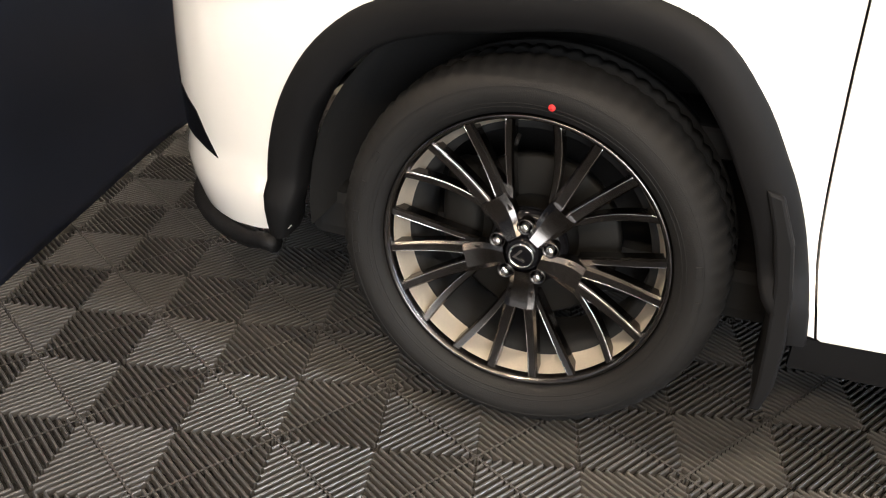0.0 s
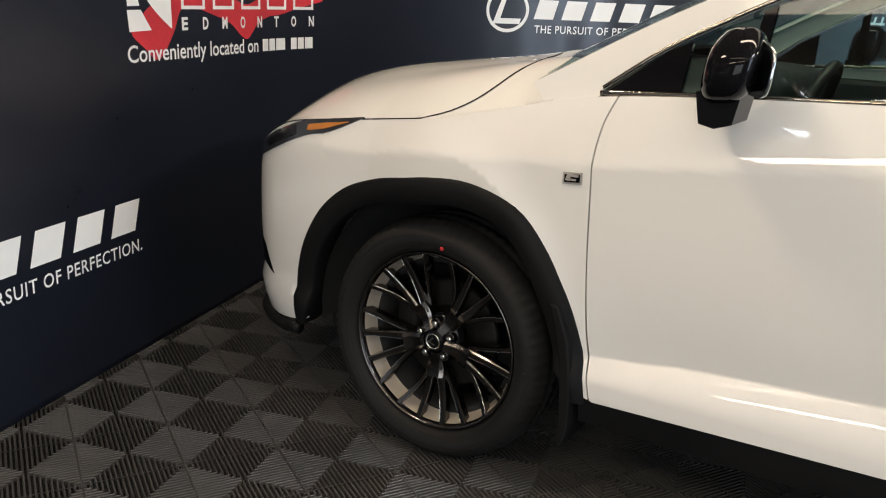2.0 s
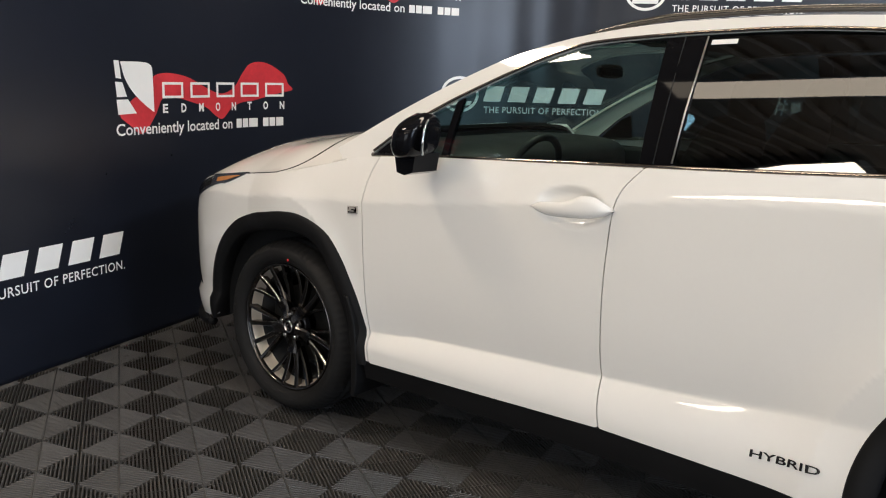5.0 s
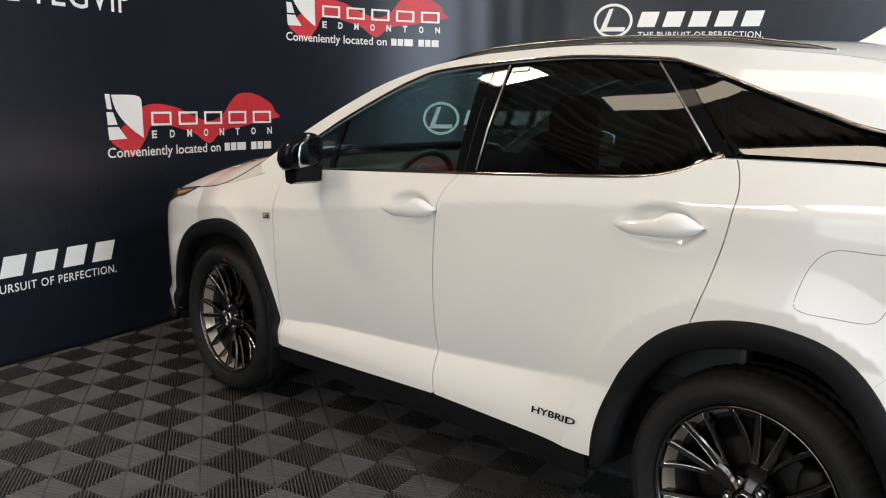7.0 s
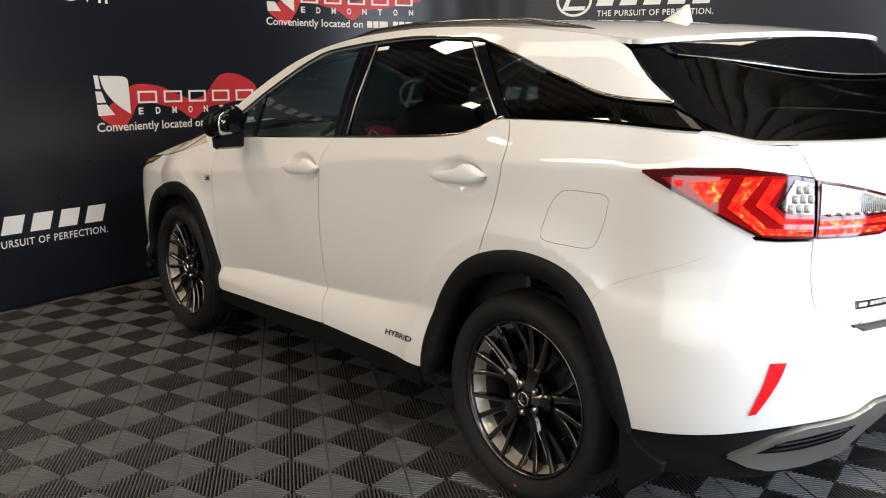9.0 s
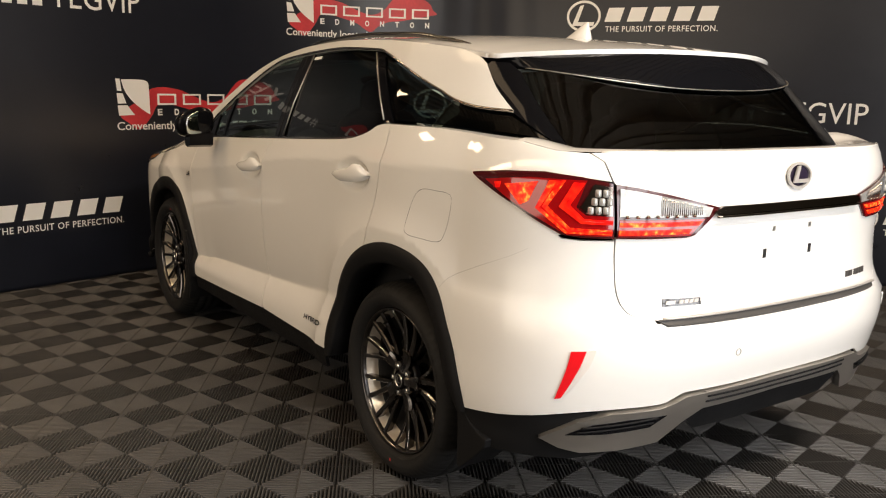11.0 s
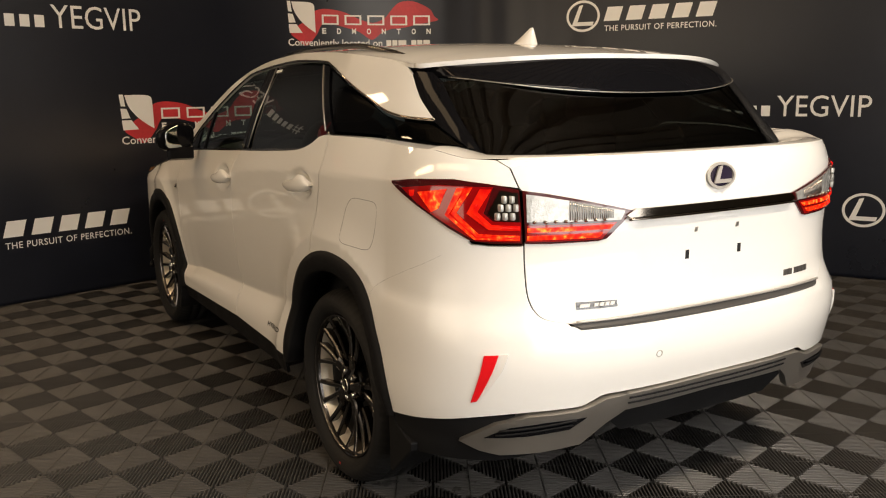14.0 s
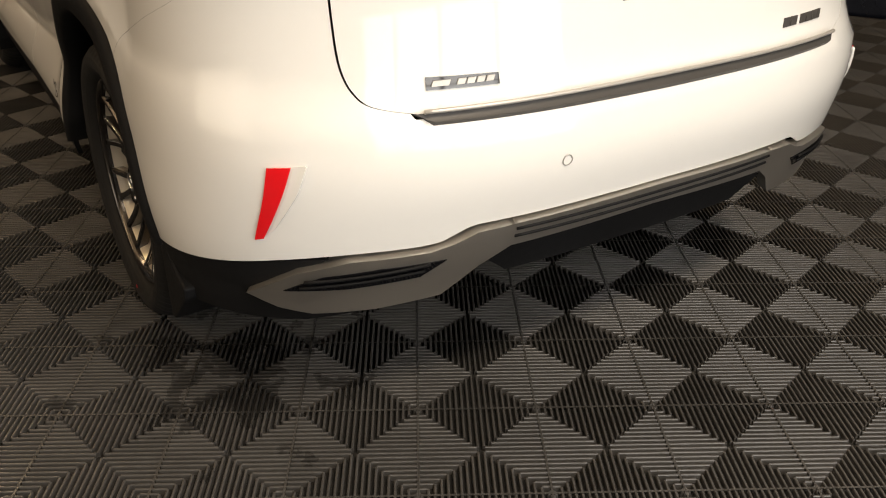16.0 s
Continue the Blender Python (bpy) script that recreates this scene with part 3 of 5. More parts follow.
# lamps under the roof, with housings for the added fill lamps too
def ceiling_lamp(x, y, length, wide, turn):
    lamp = thing("ceiling_lamp", pose(x, y, CEILING - 0.15, 0, 0, turn), "long white metal lamp under the roof, some added as fill", "ceiling lamp", "lamps under the roof")
    part("housing", extruded([(-0.5 * wide - 0.03, 0.0), (0.5 * wide + 0.03, 0.0), (0.35 * wide, 0.08), (-0.35 * wide, 0.08)], length + 0.1, 0, -length / 2 - 0.05), LAMP_METAL, lamp)
    for hx in (-0.35 * length, 0.35 * length):
        part("rod", tube([(hx, 0, 0.08), (hx, 0, 0.16)], 0.006), LAMP_METAL, lamp)
    return lamp


for lx, ly, ll, lt, lw, turn in LAMPS:
    ceiling_lamp(lx, ly, ll, lt, turn)

# ---- the car ----
CAR = pose(0, 0, 0, 0, 0, -15.107) @ pose(0, 0.914, 0)
car = thing("car", CAR, "pearl white five-door hybrid SUV with black arches, tail lamps lit", "car")
REAR_U, FRONT_U, TAIL_U = XB + REAR_LEN, XA - FRONT_LEN, XB2 + TAIL_LEN
MID = 0.0022  # half of a gap between panels


def arch_point(ax, a, d=0.0):
    r = (arch_rear if ax > 1 else arch_front)(a) + d
    return (ax + r * math.cos(radians(a)), WHEEL_Z + r * math.sin(radians(a)))


def arc_pts(ax, a0, a1, n=28):
    return [arch_point(ax, a0 + (a1 - a0) * i / n) for i in range(n + 1)]


def shifted(pts, d):
    return [(x + d, z) for x, z in pts]


gap_front = spline([(0.530, 0.362), (0.504, 0.50), (0.492, 0.62), (0.484, 0.78), (0.480, 0.92), (0.477, 1.02), (0.483, 1.10), (0.504, 1.168)])
gap_middle = spline([(1.562, 0.40), (1.54, 0.52), (1.532, 0.62), (1.536, 0.85), (1.546, 1.0), (1.556, 1.09), (1.578, 1.165), (1.63, 1.23)])
gap_rear = spline([(2.612, 0.868), (2.645, 0.95), (2.676, 1.05), (2.705, 1.15), (2.722, 1.25), (2.712, 1.31), (2.692, 1.352)])
sill = lambda x: 0.355 + 0.04 * min(max((x - 0.46) / 1.1, 0), 1) - 0.010 * min(max((x - 1.57) / 0.5, 0), 1)
belt = lambda x0, x1, n=24: [(x0 + (x1 - x0) * i / n, belt_z(x0 + (x1 - x0) * i / n)) for i in range(n + 1)]
sills = lambda x0, x1, n=20: [(x0 + (x1 - x0) * i / n, sill(x0 + (x1 - x0) * i / n)) for i in range(n + 1)]

lamp_low = spline([(-0.31, 1.028), (-0.45, 0.972), (-0.56, 0.948), (-0.80, 0.855), (-1.02, 0.79)])
lamp_top = spline([(-0.31, 1.030), (-0.5, 1.008), (-0.62, 0.988), (-0.80, 0.92), (-1.02, 0.83)])
bumper_seam = [arch_point(0, 126), (-0.40, 0.87), (-0.47, 0.965)]
tail_low = [(3.27, 1.222), (3.45, 1.142), (3.53, 1.10), (3.60, 1.066), (3.66, 1.059), (3.757, 1.058)]
tail_top = [(3.27, 1.228), (3.40, 1.243), (3.54, 1.249), (3.65, 1.238), (3.745, 1.221)]
gate_low = [(3.765, 1.058), (3.85, 1.056), (4.00, 1.056), (4.03, 1.062), (4.122, 1.142)]
gate_up = [(3.755, 1.219), (3.82, 1.21), (3.906, 1.193), (4.0, 1.172), (4.122, 1.144)]
gate_seam = spline([(3.765, 1.052), (3.770, 0.98), (3.777, 0.916), (3.788, 0.875), (3.806, 0.845), (3.842, 0.82), (3.923, 0.803)])
bumper_line = spline([(3.105, 0.803), (3.171, 0.868), (3.30, 0.925), (3.446, 0.985), (3.59, 1.06)])
bumper_low = spline([(3.30, 0.452), (3.42, 0.47), (3.548, 0.492), (3.672, 0.514), (3.80, 0.526), (3.955, 0.53), (4.00, 0.545), (4.04, 0.562), (4.12, 0.564), (REAR_U, 0.566)])



def fold_shift(u, v):
    """Height of a door's grid line v at u: the line 0.56 runs along the fold."""
    return v + (fold_z(u) - 0.56) * max(0.0, 1 - abs(v - 0.56) / (0.16 if v < 0.56 else 0.24))


def folded(u, v):
    return lower(u, fold_shift(u, v))


def unfold(pts):
    out = []
    for u, z in pts:
        lo, hi = z - 0.15, z + 0.15
        for _ in range(30):
            mid = 0.5 * (lo + hi)
            lo, hi = (mid, hi) if fold_shift(u, mid) < z else (lo, mid)
        out.append((u, 0.5 * (lo + hi)))
    return out


def door_handle(hx, hz, y, sgn):
    """A pull handle: slim in front, a hump over the grip, pointed behind; y: the panel's half width there."""
    top = table([(0.0, 0.0026), (0.10, 0.0156), (0.35, 0.0208), (0.50, 0.0273), (0.66, 0.0442), (0.76, 0.0416), (0.90, 0.0195), (1.0, 0.0013)])
    low = table([(0.0, 0.0000), (0.12, 0.0182), (0.3, 0.0273), (0.7, 0.0286), (0.85, 0.0234), (0.95, 0.0117), (1.0, 0.0013)])
    verts, faces, k, m = [], [], 28, 14
    for i in range(k + 1):
        t = i / k
        x, zc = hx - 0.150 + 0.300 * t, hz + 0.020 * (t - 0.5)
        up, down, out = max(top(t), 0.0008), max(low(t), 0.0008), 0.006 + 0.026 * math.sin(math.pi * min(max(t, 0.02), 0.98)) ** 0.55
        for j in range(m):
            a = 2 * math.pi * j / m
            ca, sa = math.cos(a), math.sin(a)
            dz = (up if sa > 0 else down) * math.copysign(abs(sa) ** 0.8, sa)
            verts.append((x, sgn * (y - 0.008 + out + 0.013 * ca + (0.004 * (1 - abs(sa)) if ca > 0 else 0.0)), zc + dz))
    for i in range(k):
        for j in range(m):
            f = [i * m + j, i * m + (j + 1) % m, (i + 1) * m + (j + 1) % m, (i + 1) * m + j]
            faces.append(f if sgn > 0 else f[::-1])
    faces += [list(range(m)), [k * m + j for j in range(m)]]
    return mesh("handle", verts, faces)


body = {}
for right in (False, True):
    side = dict(mirror=right)
    fender = arc_pts(0, -2, 126) + bumper_seam + [(-0.455, 0.974)] + lamp_low[8:0:-1] + belt(-0.30, 0.49) + shifted(gap_front[::-1], -MID)
    body["fender", right] = part("fender", patch(fender, lower, 0.0125, **side), PAINT, car)
    fdoor = shifted(gap_front, MID) + belt(0.509, 1.625) + shifted(gap_middle[::-1], -MID) + sills(1.55, 0.54)
    front_door = part("front_door", patch(unfold(fdoor), folded, 0.0125, **side), PAINT, car)
    arch_door = [p for p in arc_pts(AXLE_R, 179.5, 111) if p[1] < 0.875]
    rdoor = shifted(gap_middle, MID) + belt(1.64, 2.685) + shifted(gap_rear[::-1], -MID) + arch_door[::-1] + sills(2.27, 1.57)
    rear_door = part("rear_door", patch(unfold(rdoor), folded, 0.0125, **side), PAINT, car)
    arch_q = [p for p in arc_pts(AXLE_R, 111, 53)]
    quarter = shifted(gap_rear, MID) + belt(2.70, 3.44) + [(3.56, 1.312), (3.663, 1.307), (3.707, 1.284), (3.742, 1.227)] + tail_top[::-1][1:] + tail_low[:4] + bumper_line[::-1] + arch_q[::-1]
    body["quarter", right] = part("quarter_panel", patch(quarter, lower, 0.016, **side), PAINT, car)
    # handles over their hollows
    for door, hx, hz in ((front_door, 1.415, 1.088), (rear_door, 2.495, 1.147)):
        sgn = 1 if right else -1
        y = -lower(hx - 0.16, hz)[1]
        part("handle", door_handle(hx, hz, y, sgn), PAINT, door)

    # fuel flap
    if not right:
        flap = spline([(2.985, 1.14), (3.07, 1.145), (3.145, 1.138), (3.148, 1.09), (3.118, 1.0), (3.085, 0.972), (3.0, 0.972), (2.93, 0.976), (2.908, 1.0), (2.935, 1.09)], 5, True)
        part("fuel_flap", tube([lifted(lower, -0.001)(*p) for p in flap], 0.0014, 6, 1, True), DARK, body["quarter", False], "fine dark shut line of the fuel flap")

    # arch mouldings with their turned-in lips
    for ax, a0, a1 in ((0.0, -4, 187), (AXLE_R, 6, 182)):
        prof, faces = [], []
        k = 60
        for i in range(k + 1):
            a = a0 + (a1 - a0) * i / k
            low_end = min(1.0, 8 * min(i / k, 1 - i / k) + 0.55)
            ri = -0.078 * low_end
            for r, d, inward in ((0.002, 0.001, 0), (-0.004, 0.010, 0), (-0.03, 0.014, 0), (ri + 0.008, 0.010, 0), (ri, 0.0, 0), (ri + 0.004, 0.0, 0.06), (ri + 0.03, 0.0, 0.12)):
                p = lifted(lower, d)(*arch_point(ax, a, r))
                prof.append((p[0], (p[1] + inward) * (-1 if right else 1), p[2]))
        for i in range(k):
            for j in range(6):
                f = [i * 7 + j, i * 7 + j + 1, (i + 1) * 7 + j + 1, (i + 1) * 7 + j]
                faces.append(f if right else f[::-1])
        part("arch_moulding", mesh("arch", prof, faces), CLADDING, car, "matt black plastic wheel-arch moulding")
        # liner of the wheel house
        verts, faces = [], []
        for i in range(33):
            a = radians(-6 + 192 * i / 32)
            for y, r in ((-0.88, 0.475), (-0.62, 0.49), (-0.60, 0.0)):
                verts.append((ax + r * math.cos(a), y * (-1 if right else 1), WHEEL_Z + r * math.sin(a) * (1.0)))
        for i in range(32):
            for j in range(2):
                faces.append([i * 3 + j, i * 3 + j + 1, (i + 1) * 3 + j + 1, (i + 1) * 3 + j])
        part("wheel_house", mesh("liner", verts, faces), DARK, car)

    # black sill below the doors
    sill_poly = sills(0.50, 2.28, 24) + [(2.28, 0.30), (0.50, 0.285)]
    part("sill_cladding", patch([(x, z - 0.004) for x, z in sill_poly], lifted(lower, -0.006), **side), CLADDING, car, "black plastic sill strip")

    # mud flaps
    flap_f = [(0.400, 0.62), (0.430, 0.612), (0.462, 0.53), (0.478, 0.44), (0.486, 0.34), (0.484, 0.26), (0.470, 0.205), (0.452, 0.205), (0.455, 0.26), (0.452, 0.36), (0.444, 0.46), (0.425, 0.55)]
    flap_r = [(3.200, 0.665), (3.222, 0.645), (3.262, 0.53), (3.284, 0.44), (3.312, 0.405), (3.360, 0.385), (3.405, 0.375), (3.400, 0.345), (3.335, 0.285), (3.268, 0.225), (3.245, 0.225), (3.245, 0.34), (3.240, 0.46), (3.225, 0.56)]
    for outline, y0 in ((flap_f, -0.985), (flap_r, -0.965)):
        me = extruded(outline, 0.20 if outline is flap_f else 0.14, 1, y0)
        for v in me.vertices:
            if right:
                v.co.y = -v.co.y
        if right:
            me.flip_normals()
        flap_ob = part("mud_flap", me, CLADDING, car, "black plastic mud flap")
        bev = flap_ob.modifiers.new("soft_edge", "BEVEL")
        bev.width, bev.segments = 0.006, 2

    # windows and pillars
    tri = [(0.658, 1.188), (0.80, 1.193), (0.81, 1.385), (0.72, 1.345), (0.664, 1.314)]
    part("quarter_window", patch(tri, lifted(upper, -0.004), **side), WINDOW, car)
    part("window_corner", patch([(0.462, 1.172), (0.655, 1.184), (0.662, 1.312), (0.60, 1.281)], lifted(upper, 0.001), **side), GLOSS_BLACK, car, "gloss black window corner")
    fglass = [(0.832, 1.196), (1.0, 1.205), (1.3, 1.222), (1.604, 1.240), (1.59, 1.612)] + spline([(1.588, 1.614), (1.45, 1.606), (1.324, 1.590), (1.2, 1.556), (1.079, 1.510), (0.95, 1.456), (0.842, 1.404)])[1:]
    part("front_window", patch(fglass, lifted(upper, -0.004), **side), WINDOW, front_door, "lightly tinted door glass")
    rglass = [(1.712, 1.250), (2.08, 1.265), (2.39, 1.286), (2.487, 1.302), (2.547, 1.320), (2.605, 1.362)] + spline([(2.347, 1.618), (2.2, 1.628), (2.0, 1.632), (1.85, 1.630), (1.722, 1.622)])
    part("rear_window", patch(rglass, lifted(upper, -0.004), **side), PRIVACY, rear_door, "dark privacy glass")
    qglass = [(2.668, 1.364), (3.0, 1.362), (3.25, 1.350), (3.35, 1.342), (3.40, 1.335), (3.30, 1.395)] + spline([(3.284, 1.402), (3.13, 1.412), (2.99, 1.433), (2.86, 1.470), (2.726, 1.514), (2.58, 1.566), (2.43, 1.608)])
    part("rear_quarter_window", patch(qglass, lifted(upper, -0.004), **side), PRIVACY, car, "dark rear quarter glass")
    part("pillar_strip", patch([(0.802, 1.192), (0.832, 1.194), (0.842, 1.406), (0.812, 1.388)], lifted(upper, 0.001), **side), GLOSS_BLACK, front_door, "gloss black window divider")
    part("centre_pillar", patch([(1.606, 1.238), (1.71, 1.246), (1.722, 1.626), (1.59, 1.618)], lifted(upper, 0.002), **side), GLOSS_BLACK, car, "gloss black centre pillar")
    part("rear_pillar", patch([(2.607, 1.356), (2.665, 1.356), (2.43, 1.612), (2.347, 1.622)], lifted(upper, 0.002), **side), GLOSS_BLACK, car, "gloss black rear pillar")
    rail = [(0.255 + (3.05 - 0.255) * i / 40, rail_z(0.255 + (3.05 - 0.255) * i / 40)) for i in range(41)]
    top_edge = spline([(0.455, 1.184), (0.60, 1.290), (0.72, 1.356), (0.842, 1.418), (1.079, 1.524), (1.2, 1.570), (1.324, 1.604), (1.588, 1.628), (1.722, 1.636), (2.0, 1.646), (2.347, 1.633), (2.44, 1.618),
                       (2.58, 1.578), (2.726, 1.527), (2.86, 1.484), (2.99, 1.447), (3.13, 1.425), (3.30, 1.416)], 4)
    frame_poly = [(0.305, 1.126), (0.36, 1.141), (0.42, 1.155), (0.448, 1.160)] + top_edge + [(3.225, 1.490), (3.16, 1.572), (3.115, 1.594)] + rail[::-1]
    part("roof_side", patch(frame_poly, lifted(upper, 0.003), **side), PAINT, car)
    part("tail_pillar", patch([(3.129, 1.556), (3.20, 1.486), (3.293, 1.412), (3.41, 1.334), (3.46, 1.306), (3.352, 1.545), (3.30, 1.575), (3.19, 1.58)], lifted(upper, 0.001), **side), GLOSS_BLACK, car, "gloss black tail pillar")
    flip = (lambda p: (p[0], -p[1], p[2])) if right else (lambda p: p)
    on = lambda pts, d: [flip(lifted(upper, d)(*p)) for p in pts]
    part("belt_trim", tube(on(spline([(0.45, 1.170), (0.757, 1.188), (1.2, 1.211), (1.58, 1.232), (2.08, 1.259), (2.39, 1.280), (2.50, 1.300), (2.56, 1.320), (2.64, 1.356)], 6), 0.004), 0.0075, 8, 0.6), DARK_CHROME, car, "dark chrome belt strip")
    part("window_trim", tube(on(top_edge, 0.005), 0.0050, 8, 0.6), DARK_CHROME, car, "dark chrome strip over the windows")
    part("pillar_edge", tube(on([(1.712, 1.252), (1.716, 1.40), (1.722, 1.622)], 0.004), 0.0032, 6), SILVER_TRIM, rear_door, "thin bright line along the window frame")
    # silver bar drawn in place of the bright stripe mirrored on the rear pillar
    part("pillar_edge", tube(on([(2.600, 1.362), (2.52, 1.452), (2.43, 1.545), (2.352, 1.620)], 0.004), 0.0032, 6), SILVER_TRIM, rear_door, "thin bright line along the window frame")
    part("pillar_edge", tube(on([(1.652, 1.243), (1.652, 1.42), (1.648, 1.620)], 0.004), 0.0022, 6), DARK, car, "dark seam in the pillar")

    verts, faces = [], []
    for i in range(31):
        x = 2.64 + 0.80 * i / 30
        a, b = flip(lower(x, belt_z(x) - 0.001)), flip(upper(x, belt_z(x) - 0.004))
        verts += [a, (a[0], 0.5 * (a[1] + b[1]), max(a[2], b[2]) + 0.003), (b[0], b[1] * 0.985, b[2])]
    for i in range(30):
        for j in range(2):
            f = [i * 3 + j, i * 3 + j + 1, i * 3 + j + 4, i * 3 + j + 3]
            faces.append(f if right else f[::-1])
    part("shoulder", mesh("shoulder", verts, faces), PAINT, body["quarter", right])

    # roof rail
    rail_line = [(x, -(glass_y(x, rail_z(x)) - 0.075 - 0.02 * abs(x - 2.0)), 0) for x in [1.22 + 1.62 * i / 30 for i in range(31)]]
    rail_line = [flip((x, y, roof(x, y)[2] + 0.020 * min(1.0, 5 * min(i / 30, 1 - i / 30)) ** 0.6 - 0.004)) for i, (x, y, _) in enumerate(rail_line)]
    part("roof_rail", tube(rail_line, [0.006 + 0.005 * min(1.0, 6 * min(i / 30, 1 - i / 30)) for i in range(31)], 10, 1.2), GREY_METAL, car, "slim metallic roof rail")

    part("bumper_seam", tube([flip(lifted(lower, -0.0004)(*p)) for p in bumper_line[2:-4]], 0.0006, 5), TRIM_GREY, body["quarter", right], "fine seam above the bumper")

    # tail lamp: dark red shell, lit bars, clear cells; a second piece sits on the gate
    lamp = part("tail_lamp", patch(tail_low + tail_top[::-1], lifted(lower, 0.006), 0.03, **side), RED_DARK, car, "long dark red wraparound tail lamp")
    part("red_lens", patch([(3.335, 1.213), (3.50, 1.230), (3.668, 1.228), (3.640, 1.150), (3.668, 1.127), (3.750, 1.124), (3.750, 1.064), (3.618, 1.066), (3.505, 1.122), (3.42, 1.165)], lifted(lower, 0.0085), 0.03, 0.003, **side), RED_GLOW, lamp, "glowing deep red lens")
    part("lit_facet", patch([(3.415, 1.205), (3.525, 1.220), (3.496, 1.160), (3.470, 1.147)], lifted(lower, 0.0105), 0.03, 0.003, **side), GLOW_LIGHT, lamp, "sparkling orange facets")
    part("lit_spot", patch([(3.375, 1.208), (3.400, 1.211), (3.396, 1.192), (3.380, 1.190)], lifted(lower, 0.0105), 0.03, 0.003, **side), RED_LIGHT, lamp)
    for bar, hot in (([(3.560, 1.224), (3.607, 1.226), (3.556, 1.150), (3.625, 1.088), (3.748, 1.084), (3.748, 1.070), (3.612, 1.072), (3.520, 1.142)], True),
                     ([(3.630, 1.222), (3.664, 1.222), (3.622, 1.155), (3.664, 1.116), (3.748, 1.113), (3.748, 1.100), (3.655, 1.102), (3.590, 1.150)], False)):
        part("light_bar", patch(bar, lifted(lower, 0.0125), 0.03, 0.005, **side), GLOW_LIGHT if hot else RED_LIGHT, lamp, "glowing red and orange light bar")
        ridge = [(0.5 * (bar[0][0] + bar[1][0]), bar[0][1] - 0.004), (0.5 * (bar[2][0] + bar[7][0]), 0.5 * (bar[2][1] + bar[7][1])), (0.5 * (bar[3][0] + bar[6][0]), 0.5 * (bar[3][1] + bar[6][1])), (3.746, 0.5 * (bar[4][1] + bar[5][1]))]
        part("bar_ridge", tube([flip(lifted(lower, 0.0135)(*p)) for p in ridge], 0.0035, 6), RED_LIGHT, lamp)
    part("clear_cell", patch([(3.690, 1.219), (3.742, 1.212), (3.746, 1.126), (3.676, 1.131), (3.652, 1.150)], lifted(lower, 0.010), 0.03, 0.004, **side), DARK_CHROME, lamp, "smoked backing of the clear cells")
    for row, bz in enumerate((1.142, 1.168, 1.193)):
        for col in range(3):
            bu = 3.680 + 0.010 * row + 0.022 * col
            if bu < 3.736:
                bead = rounded(0.0225, 0.014, 0.0235, flip(lifted(lower, 0.009)(bu, bz)), 5.0, 8, 12)
                part("lamp_bead", bead, CLEAR_LENS, lamp, "clear bevelled lamp cell")
    gate_lamp = part("gate_lamp", patch(gate_low + gate_up[::-1], lifted(lower, 0.006), 0.03, **side), RED_DARK, car, "tapering red and clear lamp on the gate")
    part("clear_cell", patch([(3.766, 1.208), (3.82, 1.200), (3.906, 1.184), (4.0, 1.164), (4.09, 1.145), (4.075, 1.118), (3.768, 1.124)], lifted(lower, 0.010), 0.03, 0.004, **side), CLEAR_LENS, gate_lamp, "clear reversing lamp cell")
    part("red_lens", patch([(3.768, 1.064), (4.01, 1.062), (4.062, 1.112), (3.768, 1.114)], lifted(lower, 0.0085), 0.03, 0.003, **side), RED_GLOW, gate_lamp, "glowing deep red lens")
    for k in range(20):
        u = 3.90 + 0.0075 * k
        part("lens_rib", tube([flip(lifted(lower, 0.014)(u, 1.126)), flip(lifted(lower, 0.014)(u, 1.184 - 0.23 * (u - 3.906)))], 0.0014, 5), DARK_CHROME, gate_lamp)
    for k in range(8):
        u = 3.79 + 0.032 * k
        part("lamp_bead", rounded(0.018, 0.008, 0.010, flip(lifted(lower, 0.013)(u, 1.124)), 2.6, 6, 8), DARK_CHROME, gate_lamp)
    for z0, z1, u1 in ((1.094, 1.106, 4.035), (1.070, 1.083, 4.00)):
        part("light_bar", patch([(3.770, z0), (u1, z0), (u1 + 0.012, z1), (3.770, z1)], lifted(lower, 0.0125), 0.03, 0.004, **side), GLOW_LIGHT, gate_lamp, "glowing red light bar")

    # head lamp
    head = part("head_lamp", patch(lamp_low + lamp_top[::-1], lifted(lower, 0.004), 0.03, **side), SMOKE_LENS, car, "slim smoked head lamp with an amber marker")
    part("turn_signal", patch([(-0.37, 1.010), (-0.47, 0.980), (-0.55, 0.966), (-0.56, 0.984), (-0.48, 0.997)], lifted(lower, 0.007), 0.03, 0.003, **side), AMBER, head, "amber side marker")
    part("projector", patch([(-0.60, 0.95), (-0.76, 0.885), (-0.80, 0.90), (-0.63, 0.975)], lifted(lower, 0.006), 0.03, 0.003, **side), GREY_METAL, head)
    # reflector in the bumper
    part("reflector", patch([(3.645, 0.718), (3.688, 0.721), (3.674, 0.674), (3.652, 0.604), (3.638, 0.566), (3.620, 0.561), (3.632, 0.634)], lifted(lower, 0.004), 0.03, 0.006, **side), RED_REFLECTOR, car, "tall narrow red reflector")
    part("reflector_recess", patch([(3.690, 0.722), (3.716, 0.726), (3.700, 0.674), (3.660, 0.592), (3.641, 0.568), (3.655, 0.604), (3.677, 0.674)],
                                   lambda u, z: lifted(lower, 0.001 + 0.008 * min(max((u - 3.641 - 0.31 * (z - 0.555)) / 0.03, 0), 1))(u, z), 0.01, 0.006, **side), PAINT, car, "bevelled white edge beside the reflector")
